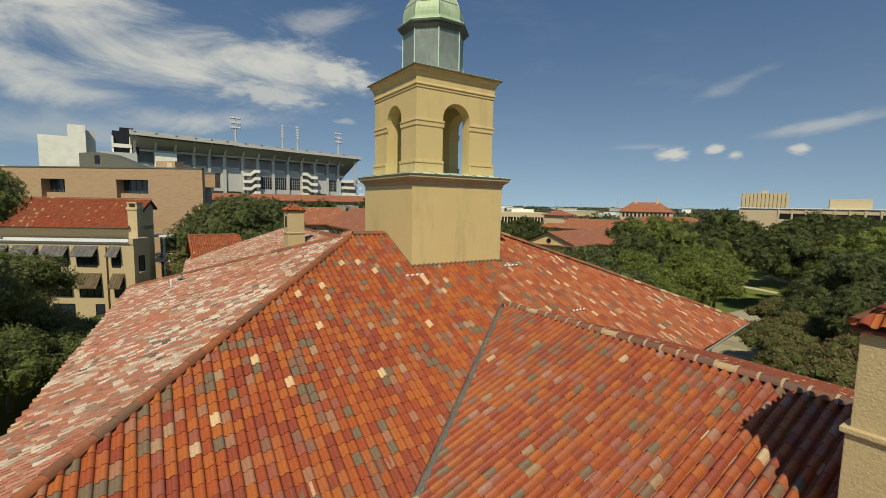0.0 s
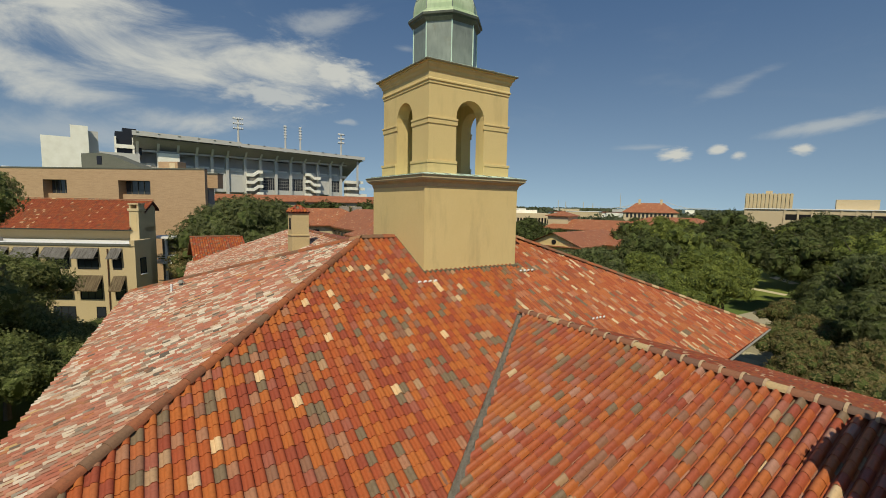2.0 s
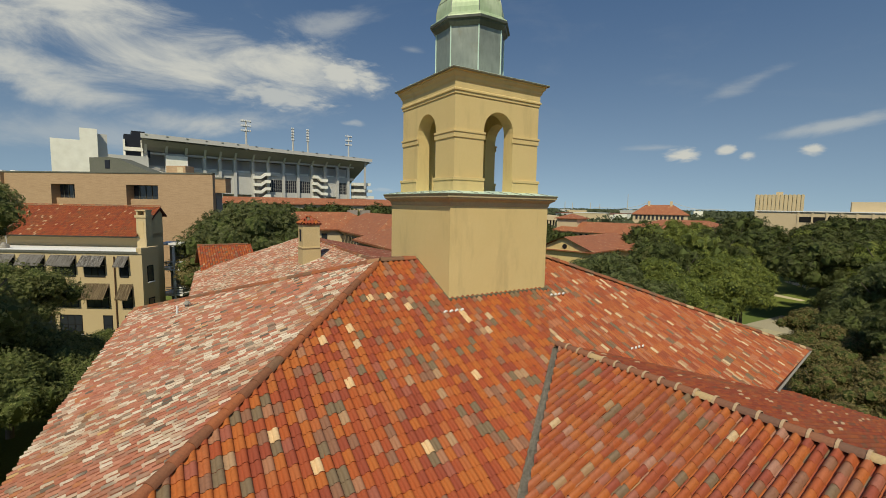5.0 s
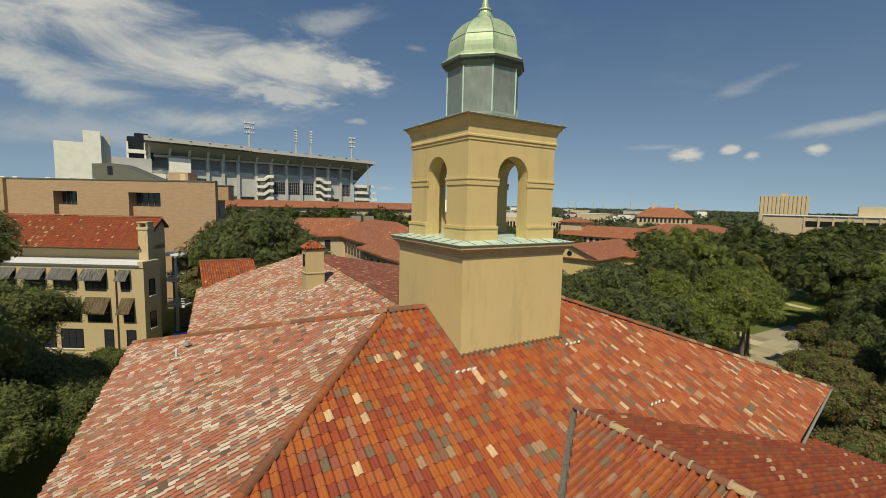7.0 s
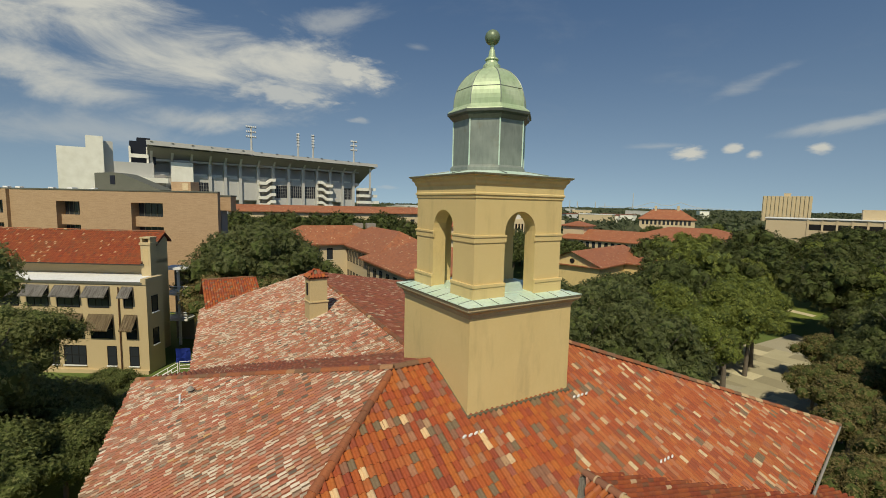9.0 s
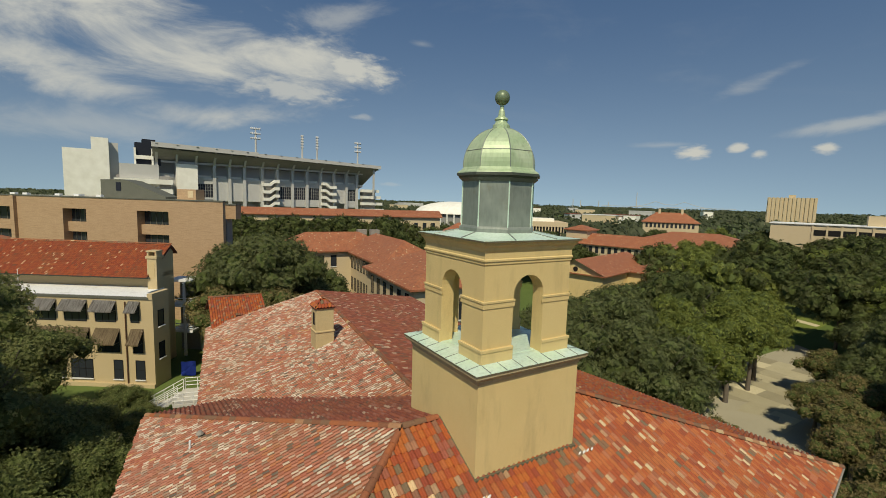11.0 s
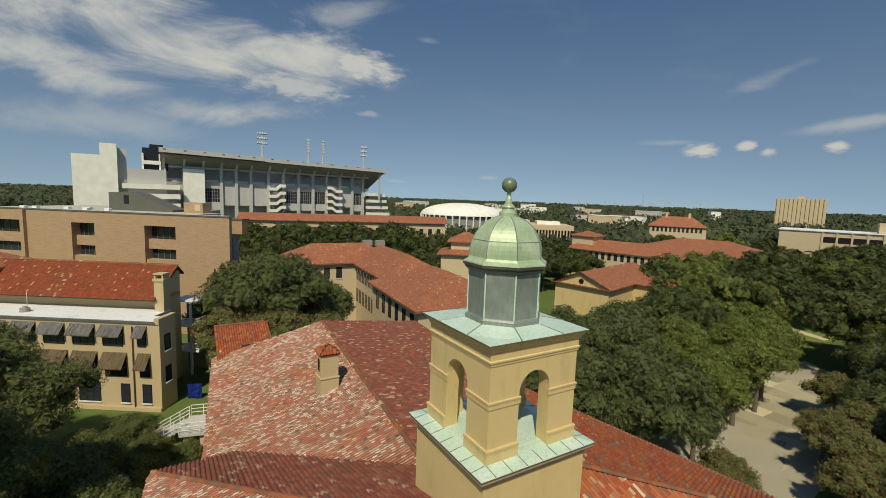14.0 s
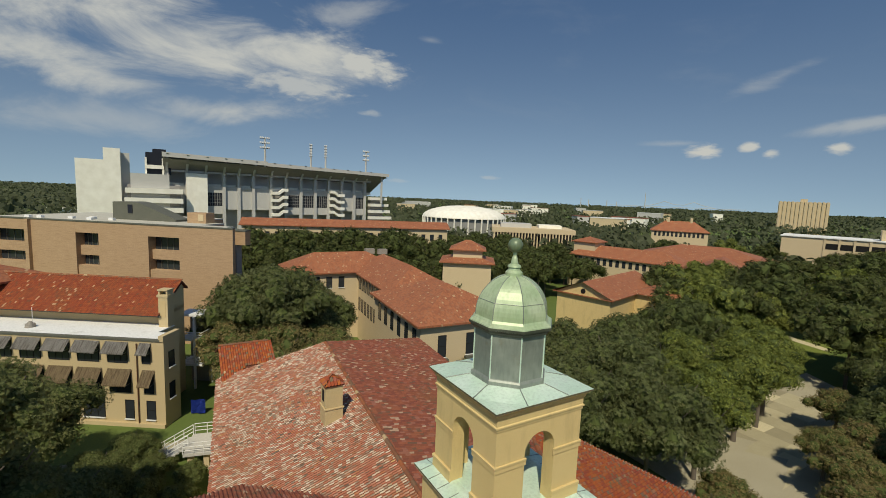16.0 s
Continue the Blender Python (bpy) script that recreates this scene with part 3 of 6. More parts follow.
# rear wing
rear_eave = REAR_Z - REAR_L * REAR_S
rear_l = Slope([(rear_x(30.7) - REAR_L, 30.7, rear_eave), (rear_x(2.0) - REAR_L, 2.0, rear_eave), (rear_x(2.0), 2.0, REAR_Z), (rear_x(REAR_END), REAR_END, REAR_Z)])
rear_r = Slope([(rear_x(2.0) + REAR_R, 2.0, 12.0), (rear_x(32.0) + REAR_R, 32.0, 12.0), (rear_x(REAR_END), REAR_END, REAR_Z), (rear_x(2.0), 2.0, REAR_Z)])


def under_back(p):
    return p.z < main_roof(p) - 0.05 and p.y < 12.9


rear_roof = new("rear_roof")
rear_roof.parent = house
for s in (rear_l, rear_r):
    bm = bmesh.new()
    poly(bm, [p - Vector((0, 0, 0.03)) for p in s.corners], 0.16)
    bmesh.ops.recalc_face_normals(bm, faces=bm.faces[:])
    part("roof_deck", bm, DECK, rear_roof)
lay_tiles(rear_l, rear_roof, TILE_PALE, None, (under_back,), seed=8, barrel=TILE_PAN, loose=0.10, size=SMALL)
lay_tiles(rear_r, rear_roof, TILE_SHADED, None, (under_back,), seed=9)
ridge_caps(rear_roof, (rear_x(3.6), 3.6, REAR_Z), (rear_x(REAR_END), REAR_END, REAR_Z), seed=9)

# cross wing at the end of the rear wing
cross = Slope([(-7.3, 28.8, 11.3), (-2.6, 28.8, 11.3), (-2.6, 33.6, 13.35), (-7.3, 33.6, 13.35)])
cross_back = Slope([(-2.6, 38.6, 11.3), (-7.3, 38.6, 11.3), (-7.3, 33.6, 13.35), (-2.6, 33.6, 13.35)])


def under_rear(p):
    return p.z < REAR_Z - REAR_S * abs(p.x - rear_x(p.y)) - 0.1 and p.y < REAR_END + 3


for s in (cross, cross_back):
    bm = bmesh.new()
    poly(bm, [p - Vector((0, 0, 0.03)) for p in s.corners], 0.16)
    bmesh.ops.recalc_face_normals(bm, faces=bm.faces[:])
    part("roof_deck", bm, DECK, rear_roof)
lay_tiles(cross, rear_roof, TILE, None, (under_rear,), seed=31)
ridge_caps(rear_roof, (-7.3, 33.6, 13.35), (-2.6, 33.6, 13.35), seed=31)
box("wall", (-6.9, 27.0, -4.0, -2.8, 37.5, 10.9), STUCCO, house)

# walls under the eaves
wall_specs = [(-11.0, -6.6, 4.0, 11.6, 11.3), (4.0, -4.2, 16.6, -1.0, 10.3), (4.0, -1.0, 12.0, 11.0, 10.7), (WX - W_L + 0.8, W_END + 0.5, WX + 6.2, -9.0, 11.0), (-7.5, 11.0, 11.4, REAR_END - 0.2, 10.8)]
for x0, y0, x1, y1, z1 in wall_specs:
    box("wall", (x0, y0, -4.0, x1, y1, z1), STUCCO, house)

# ---- bell tower ----
tower = empty("bell_tower", (0, 0, 14.0), "yellow stucco bell tower with arched openings and green copper dome", "tower")


def local(bm):
    bmesh.ops.translate(bm, verts=bm.verts[:], vec=(0, 0, -14.0))
    return bm


def local_dome(bm):
    bmesh.ops.translate(bm, verts=bm.verts[:], vec=(0, 0, -13.74))
    return bm


def copper(name, a, b):
    mat = material(name, a, 0.42, 0.15, 0.5)
    big, small = noise_tex(mat, 1.2, 4), noise_tex(mat, 9.0, 5, 0.6, (1, 1, 0.25))
    c = mixed(mat, ramp(mat, big, [(0.35, (0, 0, 0)), (0.7, (1, 1, 1))]), a, b)
    c = mixed(mat, ramp(mat, small, [(0.45, (0, 0, 0)), (0.75, (0.5, 0.5, 0.5))]), c, tuple(0.6 * v for v in a))
    rust = noise_tex(mat, 2.3, 8, 0.72)
    c = mixed(mat, ramp(mat, rust, [(0.60, (0, 0, 0)), (0.76, (0.6, 0.6, 0.6))]), c, (0.20, 0.17, 0.10))
    setbase(mat, c)
    bump(mat, small, 0.15, 0.01)
    return mat


COPPER = copper("green_copper", (0.37, 0.48, 0.28), (0.52, 0.60, 0.40))
COPPER_PALE = copper("pale_green_copper", (0.58, 0.76, 0.61), (0.68, 0.82, 0.70))
COPPER_GREY = copper("grey_green_copper", (0.19, 0.215, 0.19), (0.27, 0.30, 0.255))
# Copper darkened to hold the shade below the dome's overhang.
COPPER_SHADED = copper("shaded_copper", (0.055, 0.062, 0.045), (0.10, 0.11, 0.085))
B, BODY, LC, UC = 2.14, 1.82, 2.37, 2.04

bm = bmesh.new()
square_moulding(bm, [(B, 12.6), (B, 17.60)])
part("base", local(bm), STUCCO, tower)
bm = bmesh.new()
square_moulding(bm, [(B + 0.004, 17.56), (B + 0.03, 17.62), (B + 0.05, 17.70), (B + 0.13, 17.76), (LC - 0.04, 17.80), (LC - 0.03, 17.84), (LC, 17.85), (LC, 17.95)])
part("cornice", local(bm), STONE, tower, "weathered stone cornice")
bm = bmesh.new()
square_moulding(bm, [(LC + 0.015, 17.94), (LC + 0.02, 17.985), (BODY - 0.1, 18.10)], cap=True)
part("ledge_sheet", local(bm), COPPER_PALE, tower, "pale green copper ledge")
bm = bmesh.new()
square_moulding(bm, [(LC - 0.02, 17.93), (LC + 0.026, 17.93), (LC + 0.026, 17.972), (LC - 0.02, 17.972)], cap=False)
part("drip_edge", local(bm), GRIME, tower, "blackened sheet edge")
for side in range(4):
    for k in range(-3, 4):
        bm = bmesh.new()
        rod(bm, (0.62 * k, -LC - 0.015, 17.995), (0.62 * k, -BODY - 0.05, 18.07), 0.016, 5)
        bmesh.ops.transform(bm, matrix=pose(0, 0, 0, 0, 0, 90 * side), verts=bm.verts[:])
        part("ledge_seam", local(bm), COPPER_GREY, tower)
bm = bmesh.new()
square_moulding(bm, [(BODY + 0.09, 18.04), (BODY + 0.09, 18.50), (BODY + 0.05, 18.55), (BODY + 0.05, 18.62), (BODY, 18.66)], cap=False)
bm.free()
SPRING, RAD, TH = 20.14, 0.64, 0.5


def arch_panel(bm, thick, half, z0, z1):
    """Wall panel in the xz plane, outer face at y=-thick..0, with an arched opening."""
    n = 12
    arc = [(-RAD * math.cos(math.pi * i / n), SPRING + RAD * math.sin(math.pi * i / n)) for i in range(n + 1)]
    inner = [(-RAD, z0)] + arc + [(RAD, z0)]
    top = [(-half, z0)] + [(-half, SPRING)] + [(-half + (2 * half) * i / n, z1) for i in range(1, n)] + [(half, SPRING)] + [(half, z0)]
    rows = []
    for y in (0.0, thick):
        rows.append(([bm.verts.new((x, y, z)) for x, z in inner], [bm.verts.new((x, y, z)) for x, z in top]))
    k = len(inner)
    corner = [[bm.verts.new((s * half, y, z1)) for s in (-1, 1)] for y in (0.0, thick)]
    for q, (a, b) in enumerate(rows):
        for i in range(k - 1):
            bm.faces.new((a[i], a[i + 1], b[i + 1], b[i]))
        bm.faces.new((b[1], b[2], corner[q][0]))
        bm.faces.new((b[k - 2], corner[q][1], b[k - 3]))
    for i in range(k - 1):
        bm.faces.new((rows[0][0][i], rows[1][0][i], rows[1][0][i + 1], rows[0][0][i + 1]))
    for s in (0, 1):
        a, b = rows[0][1], rows[1][1]
        i, j, q = (0, 1, 0) if s == 0 else (k - 1, k - 2, 1)
        bm.faces.new((a[i], b[i], b[j], a[j]))
        bm.faces.new((a[j], b[j], corner[1][q], corner[0][q]))
    bmesh.ops.recalc_face_normals(bm, faces=bm.faces[:])


for side in range(4):
    bm = bmesh.new()
    arch_panel(bm, TH, BODY if side % 2 == 0 else BODY - TH, 18.04, 21.2)
    bmesh.ops.transform(bm, matrix=pose(0, 0, 0, 0, 0, 90 * side) @ pose(0, -BODY, 0), verts=bm.verts[:])
    part("arched_wall", local(bm), STUCCO, tower)
    # plinth and impost bands on each pier
    for s in (-1, 1):
        for z0, z1, out, nm in ((18.04, 18.42, 0.06, "plinth"), (18.42, 18.52, 0.085, "plinth_band"), (19.80, 19.97, 0.03, "impost_band"), (19.97, 20.04, 0.055, "impost_band")):
            bm = bmesh.new()
            xa, xb = (RAD - 0.02 - (0.03 if "impost" in nm else 0.0), BODY + (out if side % 2 == 0 else -0.001))
            add_box(bm, min(s * xa, s * xb), -BODY - out, z0, max(s * xa, s * xb), -BODY + 0.012, z1, 0.012)
            bmesh.ops.transform(bm, matrix=pose(0, 0, 0, 0, 0, 90 * side), verts=bm.verts[:])
            part(nm, local(bm), STUCCO, tower)
bm = bmesh.new()
square_moulding(bm, [(BODY + 0.004, 21.16), (BODY + 0.03, 21.18), (BODY + 0.03, 21.26), (BODY + 0.065, 21.28), (BODY + 0.065, 21.33), (BODY + 0.03, 21.36), (BODY + 0.03, 21.56), (BODY + 0.07, 21.62), (BODY + 0.09, 21.70), (UC - 0.06, 21.78), (UC - 0.05, 21.84), (UC, 21.85), (UC, 21.9)])
part("entablature", local(bm), STUCCO, tower)
OCT = [(math.cos(radians(22.5 + 45 * i)), math.sin(radians(22.5 + 45 * i))) for i in range(8)]


def octagon(bm, steps, cap=True):
    rings = prism(bm, [[(r * c, r * s, z) for c, s in OCT] for r, z in steps])
    if cap:
        bm.faces.new(list(reversed(rings[0]))), bm.faces.new(rings[-1])
    return rings


bm = bmesh.new()
h = UC + 0.03
sq = [(h, h * 0.42), (h * 0.42, h), (-h * 0.42, h), (-h, h * 0.42), (-h, -h * 0.42), (-h * 0.42, -h), (h * 0.42, -h), (h, -h * 0.42)]
corners = [(h, h), (-h, h), (-h, -h), (h, -h)]
lo = [bm.verts.new((x, y, 21.93)) for x, y in sq]
co = [bm.verts.new((x, y, 21.93)) for x, y in corners]
up = [bm.verts.new((1.42 * c, 1.42 * s, 22.08)) for c, s in OCT]
for i in range(8):
    bm.faces.new((lo[i], lo[(i + 1) % 8], up[(i + 1) % 8], up[i]))
for i, q in enumerate((0, 2, 4, 6)):
    bm.faces.new((lo[q], co[i], lo[q + 1]))
bm.faces.new(up)
ring = [co[0], lo[1], lo[2], co[1], lo[3], lo[4], co[2], lo[5], lo[6], co[3], lo[7], lo[0]]
low = [bm.verts.new(v.co - Vector((0, 0, 0.05))) for v in ring]
for i in range(12):
    bm.faces.new((ring[i], low[i], low[(i + 1) % 12], ring[(i + 1) % 12]))
bmesh.ops.recalc_face_normals(bm, faces=bm.faces[:])
part("upper_sheet", local(bm), COPPER_PALE, tower, "pale green copper roof sheet")
bm = bmesh.new()
square_moulding(bm, [(h - 0.02, 21.875), (h + 0.006, 21.875), (h + 0.006, 21.922), (h - 0.02, 21.922)], cap=False)
part("drip_edge", local(bm), GRIME, tower, "blackened sheet edge")
for i in range(8):
    bm = bmesh.new()
    a, b = Vector((1.40 * OCT[i][0], 1.40 * OCT[i][1], 22.09)), Vector((*sq[i], 21.945))
    rod(bm, a, b, 0.018, 6)
    part("sheet_seam", local(bm), COPPER_GREY, tower)
bm = bmesh.new()
octagon(bm, [(1.36, 22.04), (1.36, 22.20), (1.31, 22.26), (1.28, 22.28), (1.28, 23.88)])
part("drum", local(bm), COPPER_GREY, tower, "grey-green copper clad drum")
for i in range(8):
    bm = bmesh.new()
    rod(bm, (1.285 * OCT[i][0], 1.285 * OCT[i][1], 22.1), (1.285 * OCT[i][0], 1.285 * OCT[i][1], 23.85), 0.024, 6)
    part("drum_seam", local(bm), COPPER_PALE, tower)
# The whole cornice is coloured dark, standing in for its underside shade.
bm = bmesh.new()
octagon(bm, [(1.29, 23.50), (1.36, 23.56), (1.43, 23.62), (1.45, 23.68), (1.51, 23.70), (1.51, 23.78), (1.42, 23.80), (1.28, 23.80)])
part("dome_cornice", local_dome(bm), COPPER_SHADED, tower, "green copper cornice coloured dark for the shade under it")
bm = bmesh.new()
dome = [(1.49, 23.785), (1.48, 23.82), (1.35, 23.90), (1.29, 23.98)] + [(1.29 * math.cos(a), 24.05 + 1.34 * math.sin(a)) for a in [radians(d) for d in range(4, 79, 6)]] + [(0.22, 25.38)]
octagon(bm, dome)
part("dome", local_dome(bm), COPPER, tower, "green copper ribbed dome")
for i in range(8):
    bm = bmesh.new()
    pts = [(r * OCT[i][0], r * OCT[i][1], z) for r, z in dome[3:-1]]
    for a, b in zip(pts, pts[1:]):
        rod(bm, a, b, 0.016, 5)
    part("dome_rib", local_dome(bm), COPPER_GREY, tower)
bm = bmesh.new()
rr = 1.29 * math.cos(math.asin((24.55 - 24.05) / 1.34)) + 0.004
for i in range(8):
    rod(bm, (rr * OCT[i][0], rr * OCT[i][1], 24.55), (rr * OCT[i - 1][0], rr * OCT[i - 1][1], 24.55), 0.012, 5)
part("dome_seam", local_dome(bm), COPPER_GREY, tower)
bm = bmesh.new()
N = 16
fin = [(0.30, 25.35), (0.30, 25.46), (0.22, 25.54), (0.20, 25.62), (0.24, 25.65), (0.22, 25.70), (0.13, 25.76), (0.10, 25.95), (0.07, 26.02), (0.07, 26.16), (0.12, 26.20)]
rings = prism(bm, [[(r * math.cos(6.28319 * i / N), r * math.sin(6.28319 * i / N), z) for i in range(N)] for r, z in fin])
bm.faces.new(list(reversed(rings[0]))), bm.faces.new(rings[-1])
part("finial", local_dome(bm), COPPER, tower)
bm = bmesh.new()
bmesh.ops.create_uvsphere(bm, u_segments=20, v_segments=14, radius=0.26, matrix=pose(0, 0, 26.40))
for f in bm.faces:
    f.smooth = True
part("ball", local_dome(bm), copper("dark_green_copper", (0.14, 0.19, 0.11), (0.20, 0.26, 0.16)), tower, "dark green copper ball")
box("floor_slab", (-BODY + 0.3, -BODY + 0.3, 3.95, BODY - 0.3, BODY - 0.3, 4.11), COPPER_PALE, tower)
for y0, y1, x0, x1 in ((-B - 0.14, -B + 0.0, -B - 0.05, B + 0.05),):
    bm = bmesh.new()
    z = front_z(-B) + 0.02
    add_box(bm, x0, y0 + 0.05, z - 0.1, x1, y1 - 0.003, z + 0.06, 0.02)
    part("base_flashing", local(bm), GRIME, tower)
for s in (-1, 1):
    bm = bmesh.new()
    pts = [(s * (B + 0.03), -B - 0.1, front_z(-B - 0.1)), (s * (B + 0.03), 0, RZ)]
    d = Vector(pts[1]) - Vector(pts[0])
    rod(bm, Vector(pts[0]) + Vector((0, 0, 0.07)), Vector(pts[1]) + Vector((0, 0, 0.07)), 0.045, 6)
    part("side_flashing", local(bm), GRIME, tower)


# ---- stucco chimneys with tile caps ----
def chimney(at, w, height, cap_h, turn=0.0):
    ch = empty("chimney", at, "stucco chimney with a small clay tile hip cap", "chimney", "roof chimneys", turn=turn)
    h = w / 2
    box("shaft", (-h, -h, -1.2, h, h, height * 0.5), STUCCO_ROUGH, ch, bevel=0.015)
    box("upper_shaft", (-h * 0.95, -h * 0.95, height * 0.5, h * 0.95, h * 0.95, height), STUCCO_ROUGH, ch, bevel=0.015)
    box("ledge", (-h - 0.05, -h - 0.05, height * 0.5 - 0.06, h + 0.05, h + 0.05, height * 0.5 + 0.02), STUCCO_ROUGH, ch, bevel=0.015)
    for s, axis in ((1, 0),):
        bm = bmesh.new()
        for k in (0,):
            add_box(bm, -h * 0.36, s * h * 0.95 - 0.01, height * 0.62, h * 0.36, s * h * 0.95 + 0.012, height * 0.88)
        if axis == 0:
            bmesh.ops.rotate(bm, verts=bm.verts[:], matrix=Matrix.Rotation(radians(90), 3, "Z"))
        part("vent", bm, DARK, ch)
    e = h + 0.05
    for k in range(4):
        a = [Vector((-e, -e, height)), Vector((e, -e, height)), Vector((0, 0, height + cap_h))]
        m = Matrix.Rotation(radians(90 * k), 3, "Z")
        s = Slope([m @ p for p in a])
        capf = lay_tiles(s, ch, TILE, None, (), seed=20 + k, cut_first=True)
        capf.name = "cap_tiles"
    bm = bmesh.new()
    rings = prism(bm, [[(-e, -e, height - 0.05), (e, -e, height - 0.05), (e, e, height - 0.05), (-e, e, height - 0.05)], [(-e, -e, height), (e, -e, height), (e, e, height), (-e, e, height)], [(-0.05, -0.05, height + cap_h - 0.03), (0.05, -0.05, height + cap_h - 0.03), (0.05, 0.05, height + cap_h - 0.03), (-0.05, 0.05, height + cap_h - 0.03)]])
    bm.faces.new(list(reversed(rings[0]))), bm.faces.new(rings[-1])
    part("cap_base", bm, DECK, ch)
    return ch


chimney((-1.95, 14.80, 13.30), 1.15, 2.95, 0.48)
chimney((-1.72, -15.42, 12.6), 1.5, 2.75, 0.62)


# ---- small pipes on the left slope ----
def on_left(x, y):
    z = left.o.z + left.n.dot(left.o - Vector((x, y, left.o.z))) / left.n.z
    return Vector((x, y, z))


pipe = empty("vent_pipe", on_left(-9.55, 6.95), "short white plastic vent pipe on the tiles", "vent pipe")
bm = bmesh.new()
rod(bm, (0, 0, -0.2), (0.02, 0, 0.42), 0.045, 10)
part("tube", bm, WHITE, pipe)
bm = bmesh.new()
rod(bm, (0, 0, -0.05), (0, 0, 0.10), 0.13, 10, 0.06)
part("collar", bm, LEAD, pipe)
cowl = empty("vent_cowl", on_left(-9.16, 7.42), "small grey metal vent cowl on the tiles", "vent cowl")
bm = bmesh.new()
rod(bm, (0, 0, -0.2), (0, 0, 0.22), 0.08, 10)
part("tube", bm, LEAD, cowl)
bm = bmesh.new()
rod(bm, (0, 0, 0.22), (0, 0, 0.34), 0.16, 10, 0.07)
part("hood", bm, LEAD, cowl)


# ---- surroundings: materials ----
def far_tile_material(name, k, sat):
    mat = material(name, (0.36, 0.09, 0.045), 0.6, 0, 0.3)
    tc = node(mat, "ShaderNodeTexCoord")
    sn = node(mat, "ShaderNodeVectorMath")
    sn.operation = "SNAP"
    sn.inputs[1].default_value = (0.24, 0.33, 50.0)
    wn = node(mat, "ShaderNodeTexWhiteNoise")
    mat.node_tree.links.new(tc.outputs["Object"], sn.inputs[0])
    mat.node_tree.links.new(sn.outputs[0], wn.inputs["Vector"])
    def tone(r, g, b):
        return (k * r, k * (g + sat * (r - g)), k * (b + 0.45 * sat * (r - b)))
    c = ramp(mat, wn.outputs["Value"], [(0.0, tone(0.29, 0.060, 0.026)), (0.3, tone(0.34, 0.078, 0.032)), (0.6, tone(0.24, 0.052, 0.026)), (0.88, tone(0.28, 0.10, 0.055)), (0.975, tone(0.48, 0.32, 0.18))], True)
    c = mixed(mat, 0.3, c, ramp(mat, noise_tex(mat, 0.6), [(0.3, tone(0.20, 0.05, 0.028)), (0.7, tone(0.38, 0.11, 0.05))]))
    setbase(mat, c)
    bump(mat, noise_tex(mat, 5.0), 0.3, 0.05)
    return mat


FAR_TILE = far_tile_material("red_clay_roof", 0.85, 0.04)
PALE_TILE = far_tile_material("faded_clay_roof", 1.10, 0.17)
CREAM = mottled("cream_stucco", (0.56, 0.44, 0.27), (0.62, 0.50, 0.32), 0.5, 0.9, 10, 0.2)
WHITE_WALL = mottled("white_concrete", (0.86, 0.82, 0.69), (0.90, 0.865, 0.75), 0.03, 0.85, 0.35, 0.0)
AWNING = stained(mottled("grey_metal_awning", (0.20, 0.185, 0.165), (0.36, 0.34, 0.31), 1.2, 0.5, 9, 0.1, 0.4), (0.10, 0.08, 0.06), 3.0, (3, 0.3, 0.3), 0.48, 0.62, 0.7)
AWNING_TAN = stained(mottled("tan_metal_awning", (0.20, 0.14, 0.07), (0.32, 0.24, 0.13), 1.2, 0.5, 9, 0.1, 0.4), (0.11, 0.065, 0.03), 3.0, (3, 0.3, 0.3), 0.46, 0.62, 0.75)
METAL_DARK = mottled("dark_green_metal", (0.10, 0.105, 0.08), (0.15, 0.15, 0.12), 0.8, 0.6, 6, 0.1)
BLACK = material("black_cladding", (0.015, 0.017, 0.025), 0.5)
# Darker than the other concrete: the stand's shade is put into this colour.
STAND_SHADE = mottled("shaded_stand", (0.25, 0.235, 0.215), (0.34, 0.32, 0.295), 0.3, 0.9, 4, 0.1)
BLUE = material("blue_tarpaulin", (0.02, 0.05, 0.35), 0.6)


